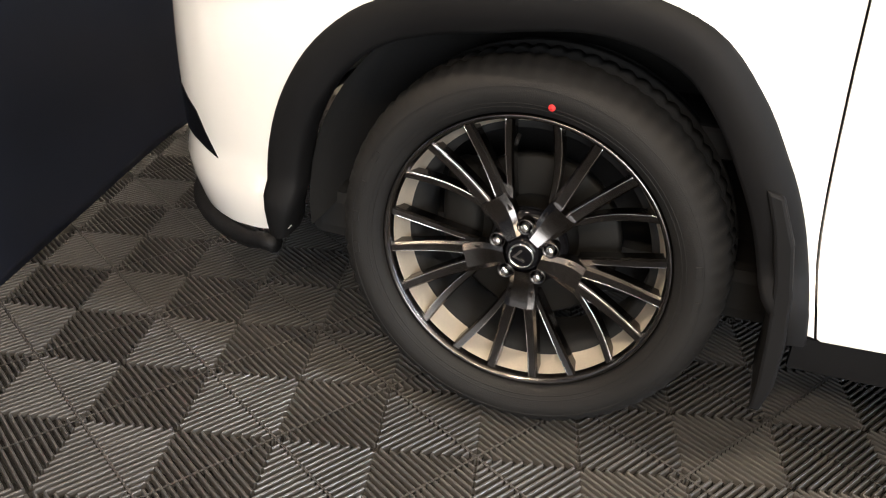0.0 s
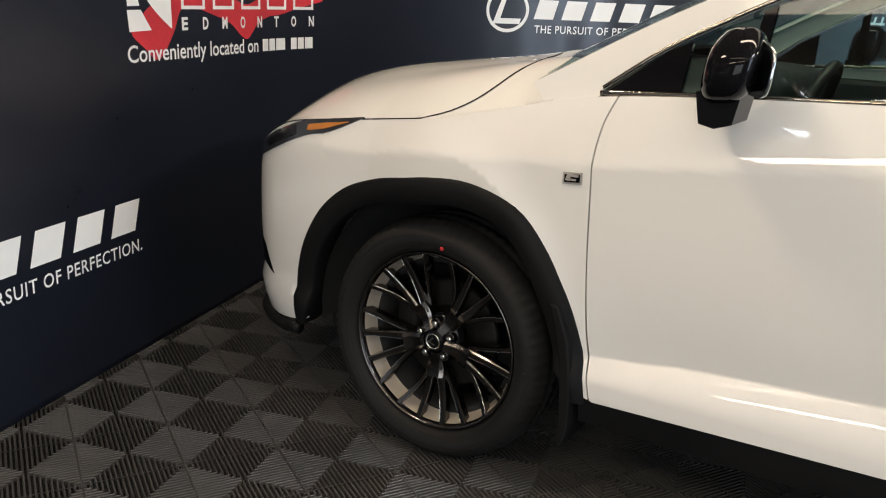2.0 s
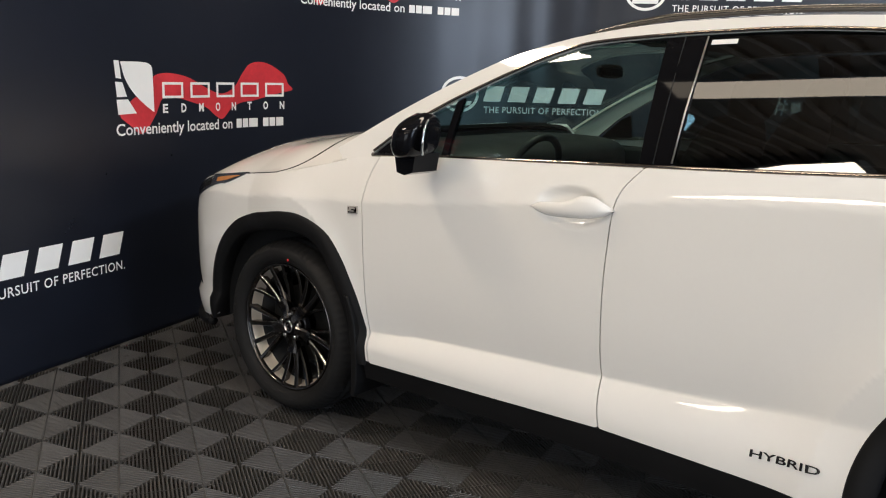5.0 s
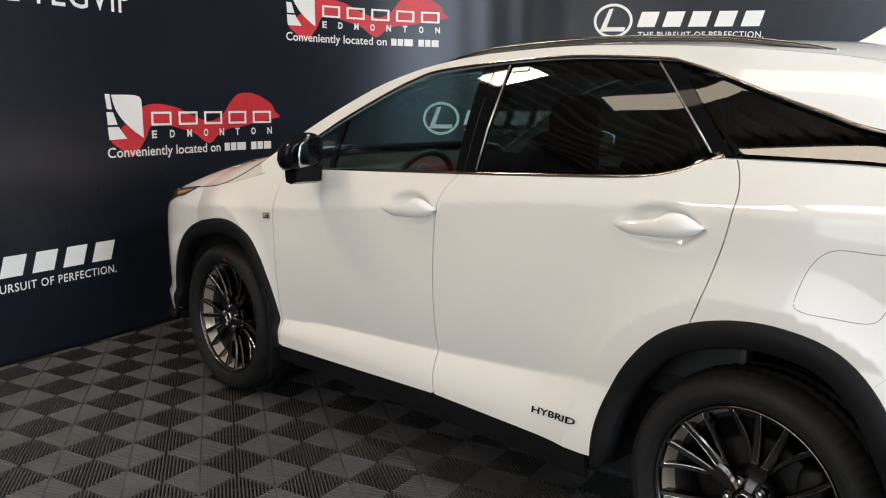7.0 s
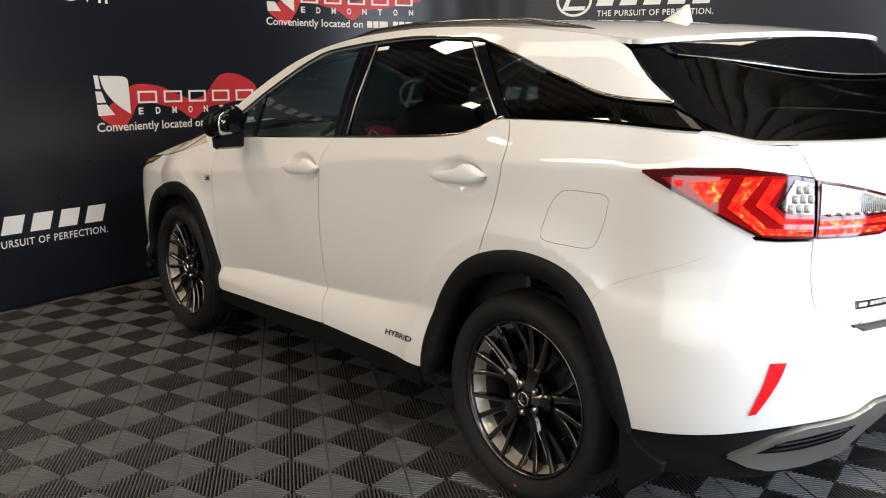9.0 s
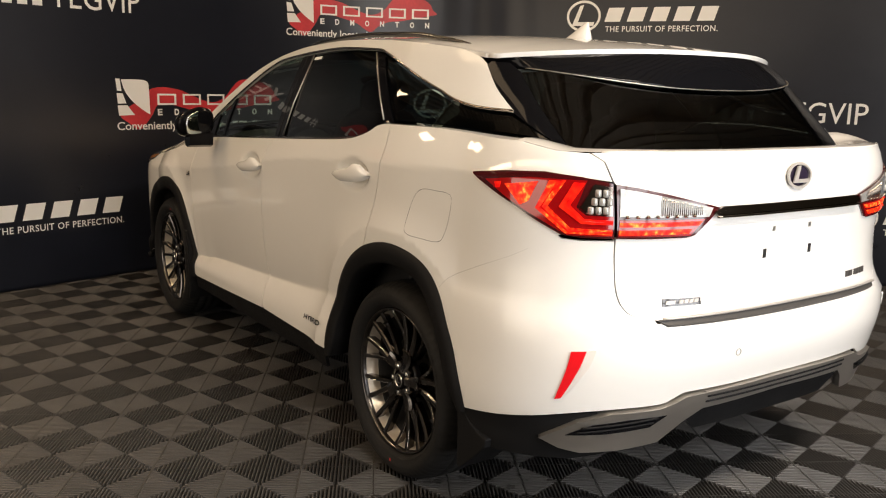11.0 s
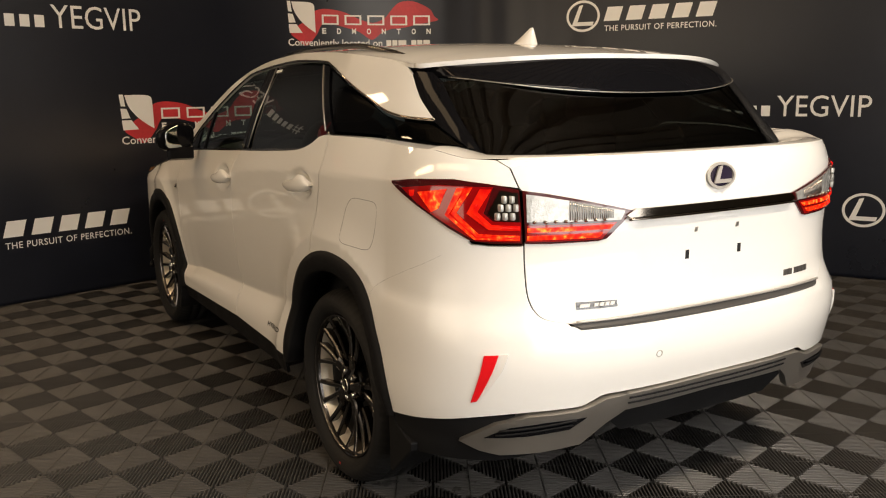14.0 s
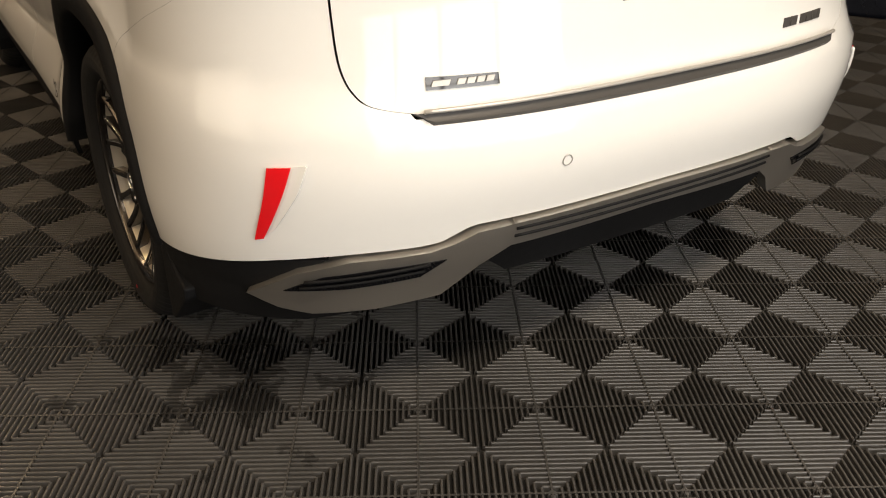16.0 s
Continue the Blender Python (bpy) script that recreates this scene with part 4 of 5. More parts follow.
    # front duct and lip
    part("front_duct", patch([(-0.795, 0.53), (-0.72, 0.44), (-0.80, 0.455), (-0.90, 0.46), (-1.2, 0.46), (-1.2, 0.56), (-0.88, 0.56)], lifted(lower, 0.002), **side), GLOSS_BLACK, car, "gloss black air duct")
    # tail pipe outlet and lower valance
    valance = spline([(3.29, 0.448), (3.42, 0.466), (3.548, 0.488), (3.672, 0.508), (3.76, 0.512)]) + [(3.60, 0.425), (3.73, 0.380), (3.95, 0.37), (3.72, 0.34), (3.5, 0.345), (3.30, 0.33)]
    part("valance_corner", patch(valance, lifted(lower, -0.004), **side), CLADDING, car, "black lower bumper corner")
    pipe = part("outlet_frame", patch([(3.592, 0.424), (3.66, 0.392), (3.73, 0.374), (3.86, 0.374), (3.995, 0.386), (4.067, 0.456), (4.13, 0.498), (4.13, 0.556), (4.045, 0.552), (4.0, 0.532), (3.955, 0.520), (3.80, 0.516), (3.70, 0.490)],
                                        lifted(lower, 0.012), 0.03, 0.03, **side), SILVER_TRIM, car, "satin silver exhaust outlet trim")
    part("outlet", patch([(3.672, 0.442), (3.70, 0.458), (3.75, 0.480), (3.86, 0.492), (3.99, 0.494), (3.94, 0.456), (3.80, 0.444)], lifted(lower, 0.014), 0.03, 0.02, **side), GLOSS_BLACK, pipe, "dark slatted outlet")
    for dz in (0.0, 0.016):
        part("slat", tube([flip(lifted(lower, 0.018)(3.705 + 0.02 * j + 0.6 * dz, 0.455 + 0.022 * j / 12 + dz)) for j in range(13)], 0.0035, 6), CLADDING, pipe)

# panels across the middle
gate = [(REAR_U, 0.802), (REAR_U, 1.312), (4.126, 1.312), (3.80, 1.312), (3.668, 1.308), (3.712, 1.284), (3.748, 1.226)] + gate_up + gate_low[::-1][1:] + gate_seam + [(4.1, 0.802)]
tailgate = part("tailgate", patch(gate, lower, both=True), PAINT, car, "white tailgate with empty plate holes")
bumper_r = bumper_line + [(3.60, 1.052), (3.66, 1.048), (3.757, 1.048)] + shifted(gate_seam, -0.0045)[:-1] + [(3.916, 0.795), (4.1, 0.794), (REAR_U, 0.794)] + bumper_low[::-1] + [p for p in arc_pts(AXLE_R, 8, 52)]
rear_bumper = part("rear_bumper", patch(bumper_r, lower, both=True), PAINT, car)
part("bumper_strip", patch([(3.914, 0.803), (3.945, 0.786), (REAR_U, 0.784), (REAR_U, 0.806)], lifted(lower, 0.008), both=True), TRIM_GREY, rear_bumper, "dark grey strip under the gate")
part("bumper_strip_edge", tube([lifted(lower, 0.017)(3.93 + (REAR_U - 3.93) * i / 30, 0.805) for i in range(31)] + [(lambda p: (p[0], -p[1], p[2]))(lifted(lower, 0.017)(3.93 + (REAR_U - 3.93) * i / 30, 0.805)) for i in range(29, -1, -1)], 0.0045, 8), BRIGHT_TRIM, rear_bumper, "thin bright edge")
part("centre_valance", patch([(4.08, 0.46), (4.13, 0.49), (REAR_U, 0.50), (REAR_U, 0.40), (4.15, 0.40)], lifted(lower, -0.004), both=True), CLADDING, car, "black centre valance")
part("valance_band", patch([(4.125, 0.497), (REAR_U, 0.507), (REAR_U, 0.562), (4.125, 0.556)], lifted(lower, 0.012), 0.03, 0.03, both=True), SILVER_TRIM, car, "ridged satin valance band")
for zz in (0.524, 0.543):
    part("ridge", tube([lifted(lower, 0.013)(4.13 + (REAR_U - 4.13) * i / 12, zz) for i in range(13)] + [(lambda p: (p[0], -p[1], p[2]))(lifted(lower, 0.013)(4.13 + (REAR_U - 4.13) * i / 12, zz)) for i in range(11, -1, -1)], 0.0035, 6), CLADDING, car)
part("chrome_edge", tube([lifted(lower, 0.019)(4.10 + (REAR_U - 4.10) * i / 20, 1.117) for i in range(21)] + [(lambda p: (p[0], -p[1], p[2]))(lifted(lower, 0.019)(4.10 + (REAR_U - 4.10) * i / 20, 1.117)) for i in range(19, -1, -1)], 0.004, 10), DARK_CHROME, tailgate, "bright lower edge of the chrome bar")
part("chrome_bar", patch([(4.095, 1.130), (4.125, 1.112), (REAR_U, 1.116), (REAR_U, 1.148), (4.13, 1.148)], lifted(lower, 0.012), 0.03, 0.012, both=True), DARK_CHROME, tailgate, "dark chrome bar between the tail lamps")
part("gate_lip", tube([lifted(lower, -0.004)(3.70 + (REAR_U - 3.70) * i / 24, 1.312) for i in range(25)] + [(lambda p: (p[0], -p[1], p[2]))(lifted(lower, -0.004)(3.70 + (REAR_U - 3.70) * i / 24, 1.312)) for i in range(23, -1, -1)], 0.006, 8), PAINT, tailgate)
verts, faces = [], []
shelf_n = 60
for i in range(shelf_n + 1):
    f = abs(2 * i / shelf_n - 1)
    s = 1 if i > shelf_n / 2 else -1
    u = REAR_U + (3.42 - REAR_U) * f
    rise = 0.024 * min(max((3.57 - u) / 0.13, 0.0), 1.0)
    a, b = Vector(lower(u, 1.311 + rise)), Vector(upper(TAIL_U + (3.38 - TAIL_U) * f, 1.306 + rise))
    for t in (0.0, 0.3, 0.7, 1.0):
        p = a.lerp(b, t)
        verts.append((p.x, -s * p.y, p.z + 0.010 * math.sin(math.pi * t)))
for i in range(shelf_n):
    for j in range(3):
        faces.append([i * 4 + j, (i + 1) * 4 + j, (i + 1) * 4 + j + 1, i * 4 + j + 1])
part("gate_shelf", mesh("shelf", verts, faces), PAINT, tailgate)
part("rear_glass", patch([(3.352, 1.545), (3.462, 1.312), (3.6, 1.308), (3.9, 1.306), (TAIL_U, 1.306), (TAIL_U, 1.56), (3.6, 1.56)], lifted(upper, -0.003), both=True), PRIVACY, tailgate, "dark raked rear glass")
bumper_f = [(FRONT_U, 0.30), (-0.85, 0.30), (-0.70, 0.305), (-0.60, 0.318), (-0.512, 0.34)] + arc_pts(0, 180, 126) + bumper_seam + lamp_low[9:] + [(-1.2, 0.785), (FRONT_U, 0.78)]
front_bumper = part("front_bumper", patch(bumper_f, lower, both=True), PAINT, car)
part("grille", patch([(-1.12, 0.36), (FRONT_U, 0.36), (FRONT_U, 0.86), (-1.22, 0.86), (-1.30, 0.62)], lifted(lower, 0.004), both=True), GLOSS_BLACK, front_bumper, "black mesh grille")
part("front_lip", tube([lifted(lower, 0.012)(-0.55 + (FRONT_U + 0.55) * i / 30, 0.288 + 0.012 * (i < 2)) for i in range(31)] + [(lambda p: (p[0], -p[1], p[2]))(lifted(lower, 0.012)(-0.55 + (FRONT_U + 0.55) * i / 30, 0.288 + 0.012 * (i < 2))) for i in range(29, -1, -1)], 0.02, 8, 1.0), CLADDING, front_bumper, "black front lip")

# hood, cowl, windscreen, roof
hood_edge = lambda x: -abs(hood_width(x))


def hood_width(x):
    if x > XA:
        return lower(x, belt_z(x))[1]
    return side_y(XA, belt_z(XA)) * max(1 - (abs(x - XA) / (XA + 1.03)) ** FRONT_N, 0.0) ** (1 / FRONT_N)


nose = [(-0.985 + 0.01 * i, hood_edge(-0.985 + 0.01 * i)) for i in range(0, 16)] + [(-0.82 + 0.03 * i, hood_edge(-0.82 + 0.03 * i)) for i in range(0, 25)]
hood_poly = [(-0.985, 0.0)] + nose + spline([(-0.075, hood_edge(-0.075)), (0.01, hood_edge(0.01) + 0.022), (0.085, -0.845), (0.135, -0.755), (0.172, -0.62), (0.14, -0.32), (0.10, 0.0)], 5)
hood_panel = part("hood", patch(hood_poly, hood, both=True), PAINT, car)
for s in (1, -1):
    part("shut_line", tube([(p[0], s * p[1], p[2] + 0.0005) for p in [hood(x, y) for x, y in hood_poly[14:-8]]], 0.0022, 6), DARK, hood_panel, "fine dark gap along the hood")
for right in (False, True):
    part("fender_top", patch([(-0.068, hood_edge(-0.068))] + [(x, hood_edge(x)) for x in (0.0, 0.06, 0.12, 0.18, 0.25, 0.32)] + [(0.34, -0.72)] + spline([(0.179, -0.62), (0.142, -0.757), (0.091, -0.849), (0.014, hood_edge(0.014) + 0.017), (-0.066, hood_edge(-0.066) + 0.001)], 5), hood, 0.02, mirror=right), PAINT, car)
part("cowl", patch([(0.11, 0.0), (0.15, -0.32), (0.185, -0.61), (0.34, -0.74), (0.34, 0.0)], lifted(hood, -0.02), both=True), CLADDING, car, "black cowl panel")
cab_edge = lambda x: -glass_y(min(x, 3.0), rail_z(x))
screen = spline([(0.00, 0.0), (0.05, -0.35), (0.17, -0.62), (0.28, cab_edge(0.28) + 0.02)], 6) + [(x, cab_edge(x) + 0.02) for x in (0.5, 0.7, 0.9, 1.1, 1.22)] + spline([(1.25, cab_edge(1.25) + 0.03), (1.16, -0.42), (1.10, 0.0)], 6)
part("windscreen", patch(screen, lifted(roof, -0.006), both=True), WINDOW, car)
for right in (False, True):
    part("screen_post", patch([(x, cab_edge(x)) for x in (0.255, 0.4, 0.6, 0.8, 1.0, 1.25)] + [(x, cab_edge(x) + 0.022) for x in (1.25, 1.0, 0.8, 0.6, 0.4, 0.27)], roof, mirror=right), PAINT, car)
roof_poly = [(1.10, 0.0)] + spline([(1.11, 0.0), (1.17, -0.42), (1.26, cab_edge(1.26) + 0.03)], 6) + [(1.27 + 1.79 * i / 24, cab_edge(1.27 + 1.79 * i / 24)) for i in range(25)] + [(3.06, 0.0)]
roof_panel = part("roof_panel", patch(roof_poly, roof, both=True), PAINT, car)
tip = lambda y: 3.40 - 0.30 * (y / 0.74) ** 2
wing_edge = [(tip(y), y) for y in [-0.74 + 0.74 * i / 20 for i in range(21)]]
wing = [(3.066, 0.0), (3.066, cab_edge(3.066))] + wing_edge
spoiler = part("spoiler", patch(wing, lifted(roof, 0.004), 0.04, 0.016, both=True), PAINT, car, "white roof spoiler, black underneath")
verts, faces = [], []
ys = [-0.74 + 1.48 * i / 48 for i in range(49)]
for y in ys:
    a = Vector(roof(tip(y), y)) + Vector((0, 0, -0.012))
    f = 1 - abs(y / 0.74) ** 2.4
    zb = 1.572 - 0.072 * f
    bx = XB2 + (tail_x(zb) - XB2) * max(1 - (abs(y) / (glass_y(XB2, zb) - 0.06)) ** TAIL_N, 0.0) ** (1 / TAIL_N)
    b = Vector((bx + 0.012 * f, y, zb))
    for t in (0.0, 0.08, 0.35, 0.65, 0.92, 1.0):
        p = a.lerp(b, t)
        p.z += 0.012 * math.sin(math.pi * t)
        verts.append(p)
    verts.append(b + Vector((-0.02, 0, -0.004)))
for i in range(48):
    for j in range(6):
        faces.append([i * 7 + j, (i + 1) * 7 + j, (i + 1) * 7 + j + 1, i * 7 + j + 1])
part("spoiler_underside", mesh("under", verts, faces), GLOSS_BLACK, spoiler, "gloss black spoiler underside")
# pale bar stands in for the highlight where the spoiler meets the glass
part("spoiler_highlight", tube([verts[i * 7 + 5] + Vector((0.002, 0, 0)) for i in range(2, 47)], 0.0022, 6), SILVER_TRIM, spoiler, "thin pale bar for the highlight over the glass")
part("brake_light", tube([(tip(y) - 0.012, y, roof(tip(y), y)[2] - 0.016) for y in [-0.2 + 0.04 * i for i in range(11)]], 0.006, 6), RED_DARK, spoiler)
# shark-fin aerial
verts, faces = [], []
for i in range(13):
    t = i / 12
    for j in range(12):
        a = 2 * math.pi * j / 12
        h = 0.074 * t
        fore, aft = -0.115 + 0.150 * t ** 0.75, 0.075 - 0.020 * t
        cx, rx = (fore + aft) / 2, (aft - fore) / 2
        verts.append((2.70 + cx + rx * math.cos(a), 0.038 * (1 - t) ** 0.9 * math.sin(a) + 0.003 * math.sin(a), roof(2.70, 0)[2] - 0.012 + h + 0.002))
for i in range(12):
    for j in range(12):
        faces.append([i * 12 + j, i * 12 + (j + 1) % 12, (i + 1) * 12 + (j + 1) % 12, (i + 1) * 12 + j])
faces.append([12 * 12 + j for j in range(12)])
part("aerial", mesh("fin", verts, faces), PAINT, roof_panel, "white shark-fin aerial")

# floor pan and cabin
part("floor_pan", box(3.9, 1.5, 0.12, (1.4, 0, 0.30), 0.03), DARK, car)
part("cabin_floor", box(2.9, 1.6, 0.06, (1.65, 0, 0.62), 0.01), DARK, car)
for sy in (-1, 1):
    part("door_lining", box(2.35, 0.06, 0.50, (1.55, sy * 0.80, 0.90), 0.02), SEAT, car)
part("dashboard", rounded(0.55, 1.50, 0.34, (0.52, 0, 1.05), 4.0), SEAT, car)
part("headliner", patch([(1.15, 0.0)] + [(1.30 + 1.70 * i / 10, cab_edge(1.30 + 1.70 * i / 10) + 0.06) for i in range(11)] + [(3.0, 0.0)], lifted(roof, -0.045), 0.1, 0, both=True), CABIN, car)
part("steering_wheel", tube([(0.86 + 0.06 * math.sin(a), -0.38 + 0.185 * math.cos(a), 1.08 + 0.175 * math.sin(a)) for a in [2 * math.pi * i / 36 for i in range(36)]], 0.016, 8, 1, True), SEAT, car)
part("wheel_hub", rounded(0.07, 0.20, 0.12, (0.84, -0.38, 1.08), 2.6), SEAT, car)
for sx, ys_seat in ((1.30, (-0.38, 0.38)), (2.20, (-0.42, 0.0, 0.42))):
    for sy in ys_seat:
        seat = part("seat", rounded(0.52, 0.50 if sx < 2 else 0.44, 0.20, (sx, sy, 0.78), 3.2), SEAT, car, "black leather seat")
        part("backrest", rounded(0.17, 0.50 if sx < 2 else 0.44, 0.66, (sx + 0.30, sy, 1.06), 3.2, shear=(0.30, 0, 0)), SEAT, seat)
        part("headrest", rounded(0.11, 0.26, 0.17, (sx + 0.44, sy, 1.44), 3.0, shear=(0.2, 0, 0)), SEAT, seat)
part("inside_mirror", rounded(0.03, 0.22, 0.06, (0.98, 0, 1.52), 3.0), GLOSS_BLACK, car)
part("parcel_cover", box(0.62, 1.24, 0.03, (3.0, 0, 1.16), 0.01), CABIN, car)

# door mirrors
for sgn in (-1, 1):
    shell = rounded(0.118, 0.212, 0.162, (0.812, sgn * 1.040, 1.274), 2.9, 18, 28, (0.12, 0, 0.10))
    for v in shell.vertices:
        out = min(max((abs(v.co.y) - 1.02) / 0.126, 0.0), 1.0)
        v.co.z -= 0.30 * out * max(v.co.z - 1.235, 0.0)
        v.co.x += 0.02 * out
    cap = part("door_mirror", shell, GLOSS_BLACK, car, "gloss black door mirror")
    glass = rounded(0.012, 0.176, 0.126, (0, 0, 0), 4.5, 10, 24, (0.12, 0, 0))
    for v in glass.vertices:
        out = min(max((v.co.y * sgn + 0.02) / 0.108, 0.0), 1.0)
        v.co.z -= 0.28 * out * max(v.co.z + 0.035, 0.0)
    part("mirror_glass", glass, MIRROR, cap, "mirror glass").matrix_local = pose(0.868, sgn * 1.040, 1.276, 0, -4, -32 * sgn)
    part("mirror_foot", extruded([(0.752, 1.215), (0.850, 1.215), (0.838, 1.150), (0.800, 1.138), (0.765, 1.146)], sgn * 0.130, 1, sgn * 0.945), GLOSS_BLACK, cap)

# wheels: five arms that fork into twenty blades
def spoke(r0, r1, a0, a1, w0, w1, y0, y1, depth):
    """One blade of a wheel from radius r0 to r1, turning from angle a0 to a1, with a ridge along its face."""
    verts, faces, k = [], [], 9
    for i in range(k + 1):
        t = i / k
        r, a = r0 + (r1 - r0) * t, a0 + (a1 - a0) * (t ** 0.75)
        w, y = w0 + (w1 - w0) * min(t * 1.4, 1), y0 + (y1 - y0) * t + 0.010 * math.sin(math.pi * t)
        c, s = math.cos(a), math.sin(a)
        for dw, dy in ((-0.5, depth), (-0.5, 0.006), (-0.30, 0.0), (0.30, 0.0), (0.5, 0.006), (0.5, depth)):
            verts.append((r * c - dw * w * s, y + dy, r * s + dw * w * c))
    for i in range(k):
        for j in range(5):
            faces.append([i * 6 + j, i * 6 + j + 1, (i + 1) * 6 + j + 1, (i + 1) * 6 + j])
    faces += [[j for j in range(5, -1, -1)], [k * 6 + j for j in range(6)]]
    me = mesh("blade", verts, faces)
    for e in me.edges:
        a, b = e.vertices
        if abs(a - b) == 6 or abs(a - b) < 6 and {a // 6, b // 6} <= {0, k}:
            e.use_edge_sharp = True
    return me


# all of a wheel's meshes, outer face towards -y, hub at the origin
tyre_profile = [(0.085, 0.276), (0.015, 0.280), (-0.006, 0.285), (-0.020, 0.298), (-0.034, 0.322), (-0.031, 0.345), (-0.014, 0.364), (0.000, 0.371), (0.018, 0.377), (0.040, 0.381), (0.050, 0.374), (0.058, 0.374), (0.062, 0.382),
                (0.098, 0.383), (0.101, 0.375), (0.110, 0.375), (0.113, 0.383), (0.150, 0.382), (0.154, 0.374), (0.162, 0.374), (0.166, 0.380), (0.190, 0.374), (0.215, 0.350), (0.222, 0.310), (0.210, 0.262)]
TYRE_MESH = lathe(tyre_profile, 216, lambda j, i: (-0.0055 if (j % 3 == 0 and 6 <= i <= 9) or ((j + 1) % 3 == 0 and 12 <= i <= 13) else 0.0))
RIB_MESHES = [lathe([(-0.0135 + dy, r - 0.0012), (-0.0165 + dy, r), (-0.0135 + dy, r + 0.0012)], 120) for r, dy in ((0.300, -0.0065), (0.308, -0.0110), (0.339, -0.0170))]
TYRE_MARK = box(0.022, 0.003, 0.012, (0.0, -0.0335, 0.330), 0.001, 1)
RIM_MESH = lathe([(0.02, 0.281), (-0.006, 0.283), (-0.010, 0.279), (-0.006, 0.273), (0.004, 0.270), (0.012, 0.268)], 120)
BARREL_MESH = lathe([(0.010, 0.269), (0.022, 0.264), (0.048, 0.258), (0.060, 0.250)], 96)
WELL_RIM = lathe([(0.058, 0.251), (0.062, 0.236), (0.12, 0.232), (0.20, 0.242)], 96)
HUB_MESH = lathe([(0.06, 0.080), (0.044, 0.078), (0.036, 0.068), (0.032, 0.040), (0.014, 0.035), (0.008, 0.033), (0.004, 0.028), (0.003, 0.0)], 60)
CAP_RING = lathe([(0.005, 0.0255), (0.0005, 0.0245), (0.0005, 0.0220), (0.005, 0.021)], 48)
DISC_MESH = lathe([(0.10, 0.09), (0.095, 0.165), (0.10, 0.172), (0.12, 0.172), (0.12, 0.05)], 72)
NUT_MESH = lathe([(0.03, 0.0095), (0.010, 0.0095), (0.007, 0.007), (0.006, 0.0)], 6)
WELL_MESH = lathe([(0.036, 0.016), (0.016, 0.017), (0.013, 0.0145), (0.036, 0.012)], 20)
BLADES, EDGES = [], []
# two bold blades carry on from each arm, two slimmer ones stand back beside them
for off, root, r0, w0, w1, y0 in ((-27, -14, 0.100, 0.013, 0.018, 0.040), (-9.5, -8.5, 0.088, 0.028, 0.021, 0.020), (9.5, 8.5, 0.088, 0.028, 0.021, 0.020), (27, 14, 0.100, 0.013, 0.018, 0.040)):
    BLADES.append(spoke(r0, 0.272, radians(root), radians(off), w0, w1, y0, 0.002, 0.030))
    edge = []
    for i in range(13):
        t = i / 12
        r, a = r0 + (0.272 - r0) * t, radians(root + (off - root) * t ** 0.75)
        w, y = w0 + (w1 - w0) * min(t * 1.4, 1), y0 + (0.002 - y0) * t + 0.010 * math.sin(math.pi * t)
        d = (0.40 if off < 0 else -0.40) * w
        edge.append((r * math.cos(a) - d * math.sin(a), y + 0.0024, r * math.sin(a) + d * math.cos(a)))
    EDGES.append(tube(edge, 0.0013, 6))
ARM_MESH = spoke(0.036, 0.120, 0.0, 0.0, 0.036, 0.060, 0.006, 0.013, 0.03)
CALIPER = rounded(0.09, 0.10, 0.20, (0, 0, 0), 3.5)


def wheel(ax, right, turn):
    sgn = 1 if right else -1
    w = part("wheel", RIM_MESH, GREY_METAL, car, "dark grey twenty-spoke alloy wheel")
    w.matrix_local = pose(ax, sgn * 0.925, WHEEL_Z, 0, 0, 180 if right else 0) @ pose(0, 0, 0, 0, turn, 0)
    part("tyre", TYRE_MESH, RUBBER, w, "black road tyre")
    for me in RIB_MESHES:
        part("tyre_rib", me, RUBBER, w)
    for a in (62, 74, 246, 258, 270, 282):
        part("tyre_mark", TYRE_MARK, RUBBER, w).matrix_local = pose(0, 0, 0, 0, a, 0)
    part("barrel", BARREL_MESH, BARE_METAL, w, "bright inner rim")
    part("inner_barrel", WELL_RIM, DARK, w)
    part("hub", HUB_MESH, GLOSS_BLACK, w, "dark hub and centre cap")
    part("cap_ring", CAP_RING, CHROME, w)
    part("cap_mark", extruded([(-0.006, 0.012), (-0.001, 0.012), (-0.008, -0.006), (0.010, -0.006), (0.010, -0.010), (-0.015, -0.010)], 0.002, 1, 0.002), CHROME, w)
    for i in range(5):
        base = pose(0, 0, 0, 0, -72 * i, 0)
        for me, line in zip(BLADES, EDGES):
            blade = part("spoke", me, GREY_METAL, w)
            blade.matrix_local = base
            part("spoke_edge", line, CHROME, blade, "thin bright machined edge")
        part("spoke_arm", ARM_MESH, GREY_METAL, w).matrix_local = base
        at = base @ pose(0, 0, 0, 0, -36, 0) @ pose(0.055, 0, 0)
        part("wheel_nut", NUT_MESH, CHROME, w).matrix_local = at
        part("nut_seat", WELL_MESH, GREY_METAL, w).matrix_local = at
    part("valve", tube([(0.235 * math.cos(2.0), 0.02, 0.235 * math.sin(2.0)), (0.225 * math.cos(2.0), -0.002, 0.225 * math.sin(2.0))], 0.004, 8), CLADDING, w)
    part("paint_dot", lathe([(-0.0155, 0.0065), (-0.0166, 0.0045), (-0.017, 0.0)], 16), RED_DOT, w, "red paint dot").matrix_local = pose(-0.058, -0.0165, 0.306) if ax < 1 else pose(-0.02, -0.0165, -0.314)
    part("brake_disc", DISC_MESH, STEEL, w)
    return w


